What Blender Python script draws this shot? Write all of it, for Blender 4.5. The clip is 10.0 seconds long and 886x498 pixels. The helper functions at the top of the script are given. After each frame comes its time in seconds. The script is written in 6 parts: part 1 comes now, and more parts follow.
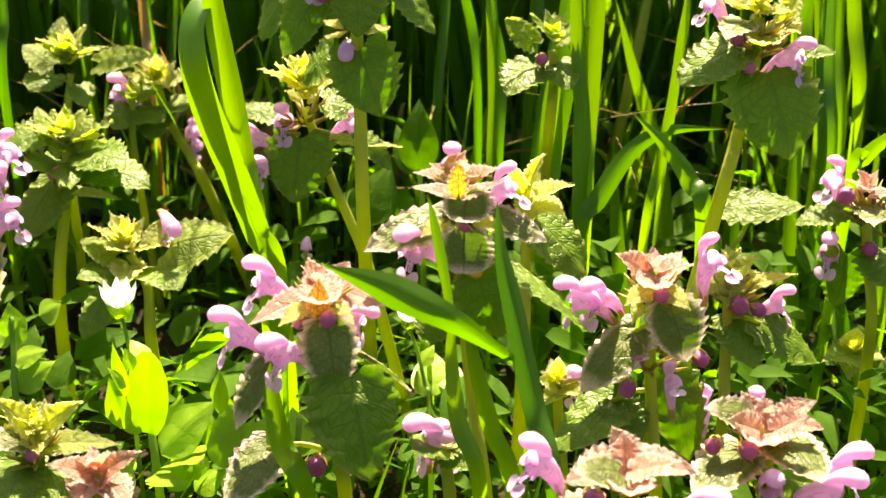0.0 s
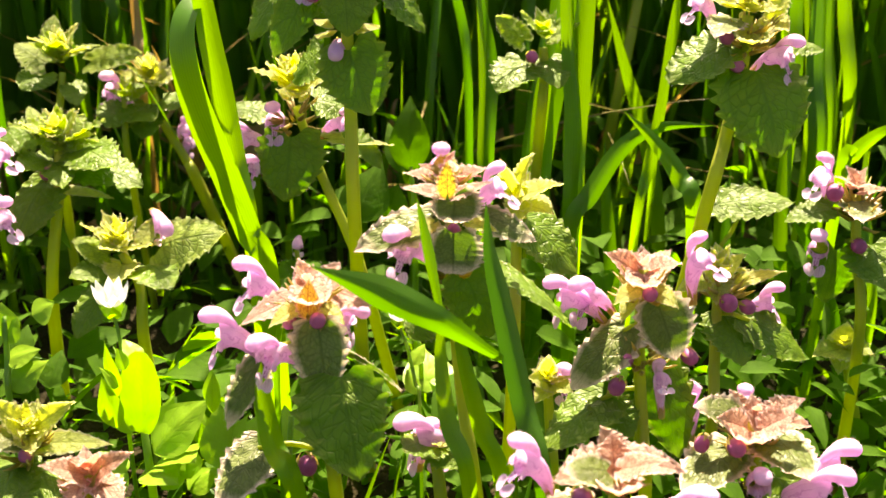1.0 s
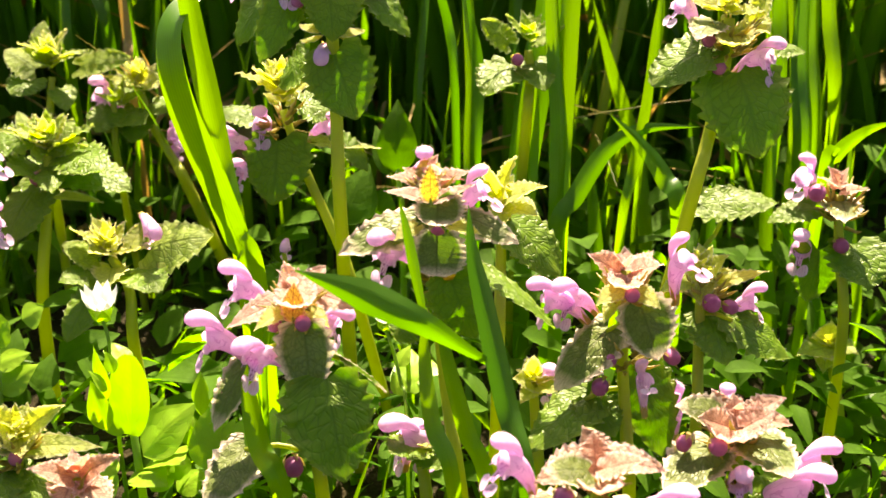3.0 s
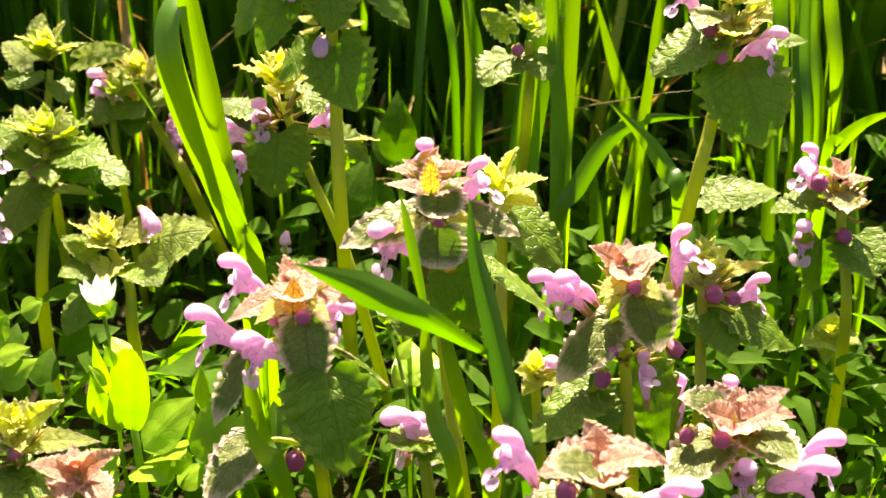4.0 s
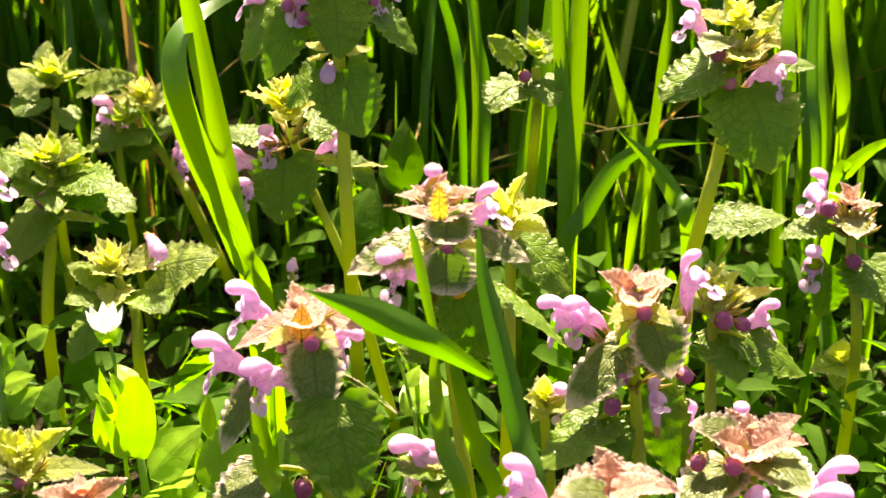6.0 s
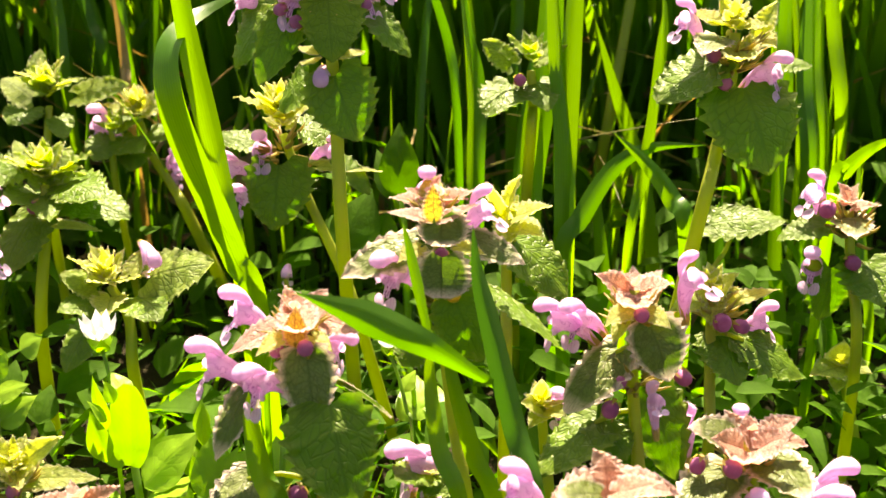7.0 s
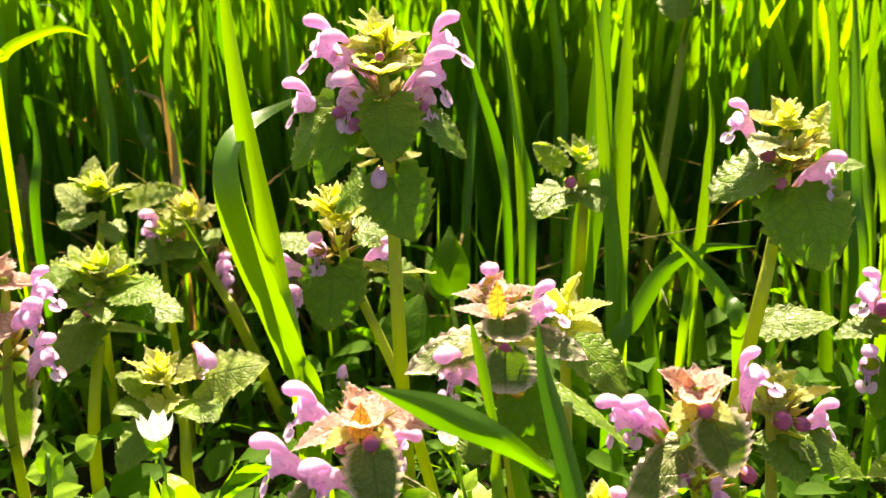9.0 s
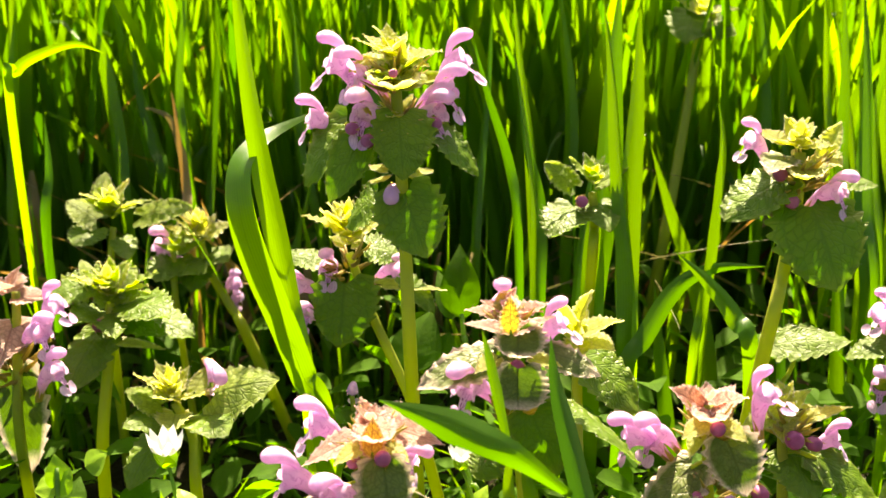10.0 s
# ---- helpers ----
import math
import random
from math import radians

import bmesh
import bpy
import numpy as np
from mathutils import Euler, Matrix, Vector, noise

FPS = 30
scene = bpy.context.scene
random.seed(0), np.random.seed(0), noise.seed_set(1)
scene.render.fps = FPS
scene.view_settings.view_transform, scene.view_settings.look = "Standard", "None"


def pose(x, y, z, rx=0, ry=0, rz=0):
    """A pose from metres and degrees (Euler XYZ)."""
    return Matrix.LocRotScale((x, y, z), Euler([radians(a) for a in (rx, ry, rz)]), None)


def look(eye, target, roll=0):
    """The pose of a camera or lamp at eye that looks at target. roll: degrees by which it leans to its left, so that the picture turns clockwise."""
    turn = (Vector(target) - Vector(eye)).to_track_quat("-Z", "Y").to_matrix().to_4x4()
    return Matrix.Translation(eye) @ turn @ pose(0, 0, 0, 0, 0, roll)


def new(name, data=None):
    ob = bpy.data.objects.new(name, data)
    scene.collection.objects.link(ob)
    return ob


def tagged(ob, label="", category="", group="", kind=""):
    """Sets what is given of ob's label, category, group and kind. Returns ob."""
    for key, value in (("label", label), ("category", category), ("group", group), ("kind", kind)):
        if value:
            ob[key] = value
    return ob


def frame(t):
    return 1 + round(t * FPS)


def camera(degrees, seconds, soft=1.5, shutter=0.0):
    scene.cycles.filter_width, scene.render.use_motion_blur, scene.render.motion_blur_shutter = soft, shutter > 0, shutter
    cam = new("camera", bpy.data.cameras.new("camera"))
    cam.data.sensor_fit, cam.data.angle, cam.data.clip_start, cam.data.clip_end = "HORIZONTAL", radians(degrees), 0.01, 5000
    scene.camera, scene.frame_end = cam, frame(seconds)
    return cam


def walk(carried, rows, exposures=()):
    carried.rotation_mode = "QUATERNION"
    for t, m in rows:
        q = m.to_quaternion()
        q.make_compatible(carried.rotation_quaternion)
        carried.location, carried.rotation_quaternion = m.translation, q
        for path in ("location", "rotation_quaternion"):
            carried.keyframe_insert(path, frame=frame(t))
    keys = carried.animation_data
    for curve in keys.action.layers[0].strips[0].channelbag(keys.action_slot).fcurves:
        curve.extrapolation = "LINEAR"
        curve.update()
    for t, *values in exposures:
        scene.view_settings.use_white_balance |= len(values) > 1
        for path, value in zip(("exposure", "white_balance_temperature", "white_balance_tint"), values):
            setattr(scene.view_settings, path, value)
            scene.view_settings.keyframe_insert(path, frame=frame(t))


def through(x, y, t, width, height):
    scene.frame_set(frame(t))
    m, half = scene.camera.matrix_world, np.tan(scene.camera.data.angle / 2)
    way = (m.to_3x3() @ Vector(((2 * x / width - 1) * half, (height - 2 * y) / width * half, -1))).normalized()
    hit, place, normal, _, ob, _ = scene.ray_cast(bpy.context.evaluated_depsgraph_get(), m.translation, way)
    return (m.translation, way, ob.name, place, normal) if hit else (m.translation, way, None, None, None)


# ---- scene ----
cam = camera(34.0, 10.0, 1.5)
cam.data.dof.use_dof, cam.data.dof.focus_distance, cam.data.dof.aperture_fstop = True, 0.345, 30.0
EXPOSURE = 2.36
PATH = [
    (0, look((0.0000, 0.0000, 0.2450), (0.0000, 0.3179, 0.0760), 0.00)),
    (0.5, look((0.0012, 0.0007, 0.2460), (0.0013, 0.3177, 0.0753), -0.21)),
    (1, look((0.0018, -0.0001, 0.2478), (0.0023, 0.3165, 0.0763), -0.20)),
    (1.5, look((0.0019, -0.0012, 0.2490), (0.0027, 0.3155, 0.0777), -0.29)),
    (2, look((0.0029, -0.0026, 0.2514), (0.0040, 0.3140, 0.0799), -0.28)),
    (2.5, look((0.0049, -0.0026, 0.2503), (0.0059, 0.3140, 0.0789), -0.35)),
    (4, look((0.0048, -0.0007, 0.2494), (0.0056, 0.3146, 0.0757), -0.78)),
    (4.5, look((0.0044, 0.0008, 0.2478), (0.0048, 0.3154, 0.0728), -0.85)),
    (5, look((0.0021, -0.0000, 0.2487), (0.0017, 0.3176, 0.0791), -0.99)),
    (5.5, look((0.0030, 0.0003, 0.2485), (0.0032, 0.3182, 0.0796), -0.91)),
    (7, look((0.0047, 0.0021, 0.2448), (0.0049, 0.3223, 0.0803), -1.42)),
    (7.5, look((0.0078, 0.0053, 0.2328), (0.0049, 0.3232, 0.0640), -2.57)),
    (8, look((-0.0012, 0.0039, 0.2379), (-0.0031, 0.3270, 0.0791), -2.25)),
    (8.5, look((-0.0036, 0.0013, 0.2398), (-0.0062, 0.3320, 0.0975), -2.01)),
    (9, look((-0.0050, -0.0014, 0.2414), (-0.0084, 0.3313, 0.1038), -1.87)),
    (9.5, look((-0.0052, -0.0023, 0.2402), (-0.0092, 0.3315, 0.1054), -1.70)),
    (10, look((-0.0069, -0.0021, 0.2396), (-0.0112, 0.3328, 0.1078), -1.49)),
]
walk(cam, PATH, [(0, EXPOSURE, 8300, 15)])

# ---- world, sun ----
SUN_AZ, SUN_EL = radians(2), radians(48)      # behind the plants
world = bpy.data.worlds.new("world")
scene.world = world
world.use_nodes = True
wn = world.node_tree.nodes
sky = wn.new("ShaderNodeTexSky")
sky.sky_type, sky.sun_disc = "NISHITA", False
sky.sun_elevation, sky.sun_rotation = SUN_EL, SUN_AZ
world.node_tree.links.new(sky.outputs["Color"], wn["Background"].inputs["Color"])
sky.air_density, sky.dust_density, sky.ozone_density = 0.8, 3.0, 0.6
wn["Background"].inputs["Strength"].default_value = 0.066
sun = new("sun", bpy.data.lights.new("sun", "SUN"))
sun.data.energy, sun.data.angle, sun.data.color = 5.0, radians(0.5), (1.0, 0.95, 0.86)
sun_way = Vector((math.sin(SUN_AZ) * math.cos(SUN_EL), math.cos(SUN_AZ) * math.cos(SUN_EL), math.sin(SUN_EL)))
sun.matrix_world = look(sun_way * 5, (0, 0, 0))


# ---- materials ----
class Nodes:
    """A small writer of node materials."""

    def __init__(self, name):
        self.mat = bpy.data.materials.new(name)
        self.mat.use_nodes = True
        self.tree = self.mat.node_tree
        self.tree.nodes.clear()
        self.out = self.add("ShaderNodeOutputMaterial")

    def add(self, kind, **given):
        node = self.tree.nodes.new(kind)
        for key, value in given.items():
            node.inputs[key.replace("_", " ")].default_value = value
        return node

    def link(self, a, b):
        self.tree.links.new(a, b)

    def math(self, op, a, b=0.5, c=0.5):
        node = self.tree.nodes.new("ShaderNodeMath")
        node.operation = op
        for n, v in enumerate((a, b, c)):
            if isinstance(v, (int, float)):
                node.inputs[n].default_value = v
            else:
                self.link(v, node.inputs[n])
        return node.outputs[0]

    def mix(self, f, a, b, blend="MIX"):
        node = self.tree.nodes.new("ShaderNodeMix")
        node.data_type, node.blend_type = "RGBA", blend
        for socket, v in ((node.inputs[0], f), (node.inputs[6], a), (node.inputs[7], b)):
            if isinstance(v, (int, float)):
                socket.default_value = v
            elif isinstance(v, tuple):
                socket.default_value = (*v, 1)
            else:
                self.link(v, socket)
        return node.outputs[2]

    def noise(self, scale, detail=3.0, where=None):
        node = self.add("ShaderNodeTexNoise", Scale=scale, Detail=detail)
        if where is None:
            where = self.add("ShaderNodeTexCoord").outputs["Object"]
        self.link(where, node.inputs["Vector"])
        return node.outputs["Fac"]

    def ramp(self, f, low, high):
        node = self.add("ShaderNodeMapRange", From_Min=low, From_Max=high)
        self.link(f, node.inputs["Value"])
        return node.outputs["Result"]

    def finish(self, color, through=None, thin=0.4, rough=0.5, height=None, bump=0.3, distance=0.0003, sheen=0.0, gloss=0.5):
        """Principled surface, with light coming through it by the share thin."""
        b = self.add("ShaderNodeBsdfPrincipled", Specular_IOR_Level=gloss)
        b.inputs["Sheen Weight"].default_value = sheen
        b.inputs["Specular Tint"].default_value = (1.0, 0.97, 0.82, 1)
        if isinstance(rough, float):
            b.inputs["Roughness"].default_value = rough
        else:
            self.link(rough, b.inputs["Roughness"])
        if isinstance(color, tuple):
            b.inputs["Base Color"].default_value = (*color, 1)
        else:
            self.link(color, b.inputs["Base Color"])
        normal = None
        if height is not None:
            bm = self.add("ShaderNodeBump", Strength=bump, Distance=distance)
            self.link(height, bm.inputs["Height"])
            normal = bm.outputs["Normal"]
            self.link(normal, b.inputs["Normal"])
        last = b.outputs[0]
        if through is not None:
            tr = self.add("ShaderNodeBsdfTranslucent")
            if isinstance(through, tuple):
                tr.inputs["Color"].default_value = (*through, 1)
            else:
                self.link(through, tr.inputs["Color"])
            m = self.add("ShaderNodeMixShader")
            m.inputs[0].default_value = thin
            self.link(last, m.inputs[1])
            self.link(tr.outputs[0], m.inputs[2])
            last = m.outputs[0]
        self.link(last, self.out.inputs["Surface"])
        return self.mat


def leaf_material(name, front, tinge, glow, thin, vein, rough=0.55, net=28.0, rim=0.0, relief=0.8, deep=0.6, spread=0.35, gloss=0.25, lace=0.15, dark=None, wide=0.78):
    """A wrinkled leaf: the veins make a net of paler grooves, the margin takes the tinge."""
    n = Nodes(name)
    uv = n.add("ShaderNodeUVMap").outputs[0]
    own = n.add("ShaderNodeObjectInfo").outputs["Random"]
    sep = n.add("ShaderNodeSeparateXYZ")
    n.link(uv, sep.inputs[0])
    side = n.math("ABSOLUTE", n.math("MULTIPLY_ADD", sep.outputs[0], 2.0, -1.0))
    drawn = n.add("ShaderNodeCombineXYZ")
    n.link(n.math("MULTIPLY_ADD", sep.outputs[0], 0.9, own), drawn.inputs[0])
    n.link(n.math("MULTIPLY_ADD", side, -0.30, n.math("ADD", sep.outputs[1], own)), drawn.inputs[1])
    cells = n.add("ShaderNodeTexVoronoi", Scale=net)
    cells.feature = "DISTANCE_TO_EDGE"
    n.link(drawn.outputs[0], cells.inputs["Vector"])
    groove = n.ramp(cells.outputs["Distance"], 0.01, 0.13)
    mid = n.ramp(side, 0.0, 0.07)
    ribs = n.math("ABSOLUTE", n.math("SINE", n.math("MULTIPLY", n.math("SUBTRACT", sep.outputs[1], n.math("MULTIPLY", side, 0.30)), 5 * math.pi)))
    rib = n.ramp(ribs, 0.0, 0.25)
    net_all = n.math("MULTIPLY", n.math("MULTIPLY", n.math("MULTIPLY_ADD", groove, 0.7, 0.3), mid), n.math("MULTIPLY_ADD", rib, 0.6, 0.4))
    patch = n.noise(160.0, 4.0)
    fine = n.noise(1400.0, 2.0)
    col = n.mix(n.math("MULTIPLY", n.ramp(patch, 0.4, 0.7), 0.5), front, tuple(0.6 * c for c in front))
    col = n.mix(n.math("MULTIPLY", own, spread), col, tinge)
    edge = n.math("MULTIPLY", n.ramp(n.math("ADD", n.math("MAXIMUM", side, n.math("MULTIPLY_ADD", sep.outputs[1], 1.0, -0.04)), n.math("MULTIPLY", fine, 0.09)), wide, wide + 0.22), rim)
    col = n.mix(edge, col, tinge)
    col = n.mix(n.math("MULTIPLY_ADD", net_all, -deep, deep), col, vein)
    thr = n.mix(n.math("MULTIPLY", n.ramp(patch, 0.35, 0.75), 0.4), glow, tuple(0.6 * c for c in glow))
    thr = n.mix(edge, thr, tuple(min(0.9, 1.1 * c) for c in tinge))
    thr = n.mix(n.math("MULTIPLY_ADD", net_all, -lace, lace), thr, dark or tuple(0.45 * c for c in glow))
    h = n.math("ADD", net_all, n.math("MULTIPLY", fine, 0.08))
    return n.finish(col, thr, thin, rough, h, relief, 0.00055, 0.0, gloss)


M = {}
M["green"] = leaf_material("nettle_leaf_green", (0.115, 0.22, 0.007), (0.22, 0.32, 0.025), (0.085, 0.26, 0.002), 0.44, (0.028, 0.070, 0.005), 0.46, 10.0, rim=0.5, relief=0.52, deep=0.46, spread=0.25, gloss=0.42)
M["purple"] = leaf_material("nettle_leaf_purple", (0.50, 0.30, 0.21), (0.80, 0.56, 0.50), (0.86, 0.40, 0.24), 0.46, (0.20, 0.07, 0.05), 0.5, 10.0, rim=1.0, relief=0.5, deep=0.7, gloss=0.35, lace=0.55, dark=(0.30, 0.05, 0.03))
# tinged: cream margin and dark middle, with rim light and shade painted in
M["tinged"] = leaf_material("nettle_leaf_tinged", (0.10, 0.15, 0.018), (0.72, 0.57, 0.44), (0.12, 0.26, 0.006), 0.30, (0.04, 0.045, 0.012), 0.46, 11.0, rim=1.0, relief=0.5, deep=0.7, spread=0.12, gloss=0.32, lace=0.04, wide=0.75)
M["young"] = leaf_material("nettle_leaf_young", (0.46, 0.52, 0.13), (0.66, 0.60, 0.32), (0.88, 0.90, 0.05), 0.60, (0.16, 0.19, 0.02), 0.5, 11.0, rim=0.8, relief=0.6, deep=0.65, gloss=0.4, lace=0.5, dark=(0.26, 0.34, 0.01))
M["fresh"] = leaf_material("nettle_leaf_fresh", (0.25, 0.36, 0.05), (0.40, 0.46, 0.14), (0.42, 0.60, 0.01), 0.52, (0.06, 0.11, 0.012), 0.52, 10.0, rim=0.7, relief=0.45, deep=0.75, gloss=0.22, lace=0.4, dark=(0.10, 0.22, 0.004))
M["heart"] = leaf_material("nettle_leaf_heart", (0.55, 0.42, 0.14), (0.78, 0.50, 0.40), (0.95, 0.72, 0.04), 0.62, (0.22, 0.08, 0.04), 0.5, 7.0, rim=0.8, relief=0.5, deep=0.8, lace=1.0, dark=(0.30, 0.05, 0.02))
M["weed"] = leaf_material("weed_leaf", (0.065, 0.155, 0.010), (0.08, 0.17, 0.012), (0.15, 0.43, 0.004), 0.5, (0.03, 0.07, 0.01), 0.62, 12.0, relief=0.3, gloss=0.06)
M["lime"] = leaf_material("chickweed_leaf_lime", (0.26, 0.46, 0.03), (0.30, 0.47, 0.04), (0.30, 0.60, 0.012), 0.46, (0.2, 0.36, 0.03), 0.4, 6.0, relief=0.12, deep=0.12)


def grass_material(name, front, glow, thin, dry=0.0):
    n = Nodes(name)
    uv = n.add("ShaderNodeUVMap").outputs[0]
    sep = n.add("ShaderNodeSeparateXYZ")
    n.link(uv, sep.inputs[0])
    lines = n.math("ABSOLUTE", n.math("SINE", n.math("MULTIPLY", sep.outputs[0], 34.0)))
    streak = n.noise(90.0, 4.0)
    isle = n.math("FRACT", n.math("ADD", n.add("ShaderNodeNewGeometry").outputs["Random Per Island"], n.add("ShaderNodeObjectInfo").outputs["Random"]))
    col = n.mix(n.math("MULTIPLY", streak, 0.7), front, tuple(0.55 * c for c in front))
    col = n.mix(n.math("MULTIPLY", isle, 0.5), col, (0.055, 0.14, 0.009))
    thr = n.mix(n.math("MULTIPLY", lines, 0.4), glow, tuple(0.6 * c for c in glow))
    # most blades get a dimmer glow, painting in shade from taller grass behind
    thr = n.mix(n.math("MULTIPLY", n.ramp(isle, 0.08, 0.9), 0.92), thr, tuple(c * k for c, k in zip(glow, (0.16, 0.34, 0.8))))
    if dry:
        spots = n.ramp(n.noise(60.0, 3.0), 0.5, 0.7)
        col = n.mix(spots, col, (0.30, 0.17, 0.05))
    return n.finish(col, thr, thin, 0.36, n.math("ADD", n.math("MULTIPLY", lines, 0.3), streak), 0.3, 0.0002, 0.0, 0.35)


M["grass"] = grass_material("grass_green", (0.048, 0.17, 0.007), (0.30, 0.60, 0.004), 0.50)
M["straw"] = grass_material("grass_dry", (0.34, 0.22, 0.08), (0.60, 0.33, 0.05), 0.35, 1.0)


def stem_material(name, a, b, glow):
    n = Nodes(name)
    f = n.noise(110.0, 4.0)
    return n.finish(n.mix(f, a, b), glow, 0.45, 0.45, n.noise(900.0, 2.0), 0.3, 0.0003, 0.0)


M["stem"] = stem_material("nettle_stem", (0.30, 0.38, 0.03), (0.34, 0.33, 0.04), (0.46, 0.56, 0.02))
M["weed_stem"] = stem_material("chickweed_stem", (0.16, 0.28, 0.05), (0.13, 0.24, 0.04), (0.40, 0.65, 0.03))
M["calyx"] = stem_material("nettle_calyx", (0.32, 0.32, 0.07), (0.38, 0.23, 0.12), (0.62, 0.52, 0.08))


def petal_material(name, a, b, glow, thin=0.45, lines=0.0):
    """A soft petal; lines: how strongly its fine lengthwise veins show."""
    n = Nodes(name)
    f = n.ramp(n.math("ADD", n.noise(330.0, 3.0), n.math("MULTIPLY_ADD", n.add("ShaderNodeObjectInfo").outputs["Random"], 0.3, -0.15)), 0.35, 0.7)
    col, thr = n.mix(f, a, b), n.mix(f, glow, tuple(0.85 * c for c in glow))
    if lines:
        at = n.add("ShaderNodeSeparateXYZ")
        n.link(n.add("ShaderNodeTexCoord").outputs["Object"], at.inputs[0])
        wave = n.math("ABSOLUTE", n.math("SINE", n.math("ADD", n.math("MULTIPLY", at.outputs[0], 4300.0), n.math("MULTIPLY", n.noise(700.0, 2.0), 5.0))))
        low = n.ramp(at.outputs[2], 0.0052, 0.0030)
        vein = n.math("MULTIPLY", n.math("MULTIPLY", n.ramp(wave, 0.35, 0.0), low), lines)
        deep = (0.42, 0.10, 0.42)
        col, thr = n.mix(vein, col, deep), n.mix(vein, thr, deep)
    return n.finish(col, thr, thin, 0.5, n.noise(520.0, 4.0), 0.6, 0.0005, 0.0, 0.3)


M["petal"] = petal_material("lilac_petal", (0.82, 0.56, 0.79), (0.68, 0.39, 0.66), (0.90, 0.55, 0.86), 0.45, 0.55)
M["lip"] = petal_material("lilac_lip", (0.82, 0.62, 0.80), (0.66, 0.36, 0.66), (0.90, 0.60, 0.86), 0.45, 0.8)
M["bud"] = petal_material("purple_bud", (0.46, 0.14, 0.32), (0.32, 0.07, 0.20), (0.60, 0.12, 0.34), 0.3)
M["spot"] = petal_material("purple_spot", (0.30, 0.04, 0.26), (0.24, 0.03, 0.2), (0.3, 0.04, 0.26), 0.3)
M["white"] = petal_material("white_petal", (0.80, 0.80, 0.78), (0.74, 0.76, 0.72), (0.85, 0.86, 0.80), 0.35)
ln = Nodes("leaf_litter")
M["litter"] = ln.finish(ln.mix(ln.noise(80.0, 4.0), (0.12, 0.075, 0.03), (0.05, 0.035, 0.015)), (0.20, 0.12, 0.03), 0.25, 0.8, ln.noise(500.0, 3.0), 0.5, 0.0004, 0.0, 0.1)
hn = Nodes("leaf_hair")
M["hair"] = hn.finish((0.62, 0.58, 0.50), (0.7, 0.66, 0.55), 0.5, 0.4)
sn = Nodes("soil")
clod = sn.noise(45.0, 6.0)
earth = sn.mix(sn.ramp(clod, 0.35, 0.7), (0.016, 0.013, 0.005), (0.035, 0.026, 0.010))
turf = sn.mix(sn.ramp(sn.noise(3.0, 6.0), 0.35, 0.65), (0.02, 0.045, 0.008), (0.045, 0.065, 0.015))
length = sn.add("ShaderNodeVectorMath")
length.operation = "LENGTH"
sn.link(sn.add("ShaderNodeTexCoord").outputs["Object"], length.inputs[0])
reach = sn.math("ADD", length.outputs["Value"], sn.math("MULTIPLY", sn.noise(2.0, 3.0), 0.8))
M["soil"] = sn.finish(sn.mix(sn.ramp(reach, 0.75, 1.5), earth, turf), None, 0, 0.9, sn.noise(260.0, 6.0), 0.9, 0.004, 0.0, 0.1)


# ---- builders ----
def part(name, bm, material, parent=None, label=""):
    """One mesh object from a bmesh, under its parent."""
    me = bpy.data.meshes.new(name)
    bm.to_mesh(me)
    bm.free()
    for mat in material if isinstance(material, (list, tuple)) else (material,):
        me.materials.append(mat)
    for p in me.polygons:
        p.use_smooth = True
    ob = new(name, me)
    ob.parent = parent
    return tagged(ob, label)


def thing(name, label, category, group="", at=(0, 0, 0)):
    ob = tagged(new(name), label, category, group)
    ob.location = at
    ob.empty_display_size = 0.01
    return ob


def glide(points, steps):
    """A smooth way through the points (Catmull-Rom)."""
    p = [Vector(q) for q in points]
    p = [2 * p[0] - p[1], *p, 2 * p[-1] - p[-2]]
    out = []
    spans = len(p) - 3
    for i in range(spans):
        a, b, c, d = p[i:i + 4]
        for k in range(steps if i < spans - 1 else steps + 1):
            t = k / steps
            out.append(0.5 * ((2 * b) + (c - a) * t + (2 * a - 5 * b + 4 * c - d) * t * t + (3 * b - a - 3 * c + d) * t ** 3))
    return out


def tube(bm, way, radii, sides=6, square=0.0, slot=0, cap=True):
    """A tube along the way, closed at both ends; square makes four ribs."""
    rings = []
    side = None
    for i, p in enumerate(way):
        t = (way[min(i + 1, len(way) - 1)] - way[max(i - 1, 0)]).normalized()
        if side is None:
            side = t.orthogonal().normalized()
        side = (side - t * side.dot(t)).normalized()
        other = t.cross(side)
        r = radii[i] if isinstance(radii, (list, tuple)) else radii
        ring = []
        for k in range(sides):
            a = 2 * math.pi * k / sides
            rr = r * (1 + square * math.cos(4 * a))
            ring.append(bm.verts.new(p + rr * (math.cos(a) * side + math.sin(a) * other)))
        rings.append(ring)
    for a, b in zip(rings, rings[1:]):
        for k in range(sides):
            bm.faces.new((a[k], a[(k + 1) % sides], b[(k + 1) % sides], b[k])).material_index = slot
    bm.faces.new(rings[0][::-1]).material_index = slot
    if cap:
        bm.faces.new(rings[-1]).material_index = slot


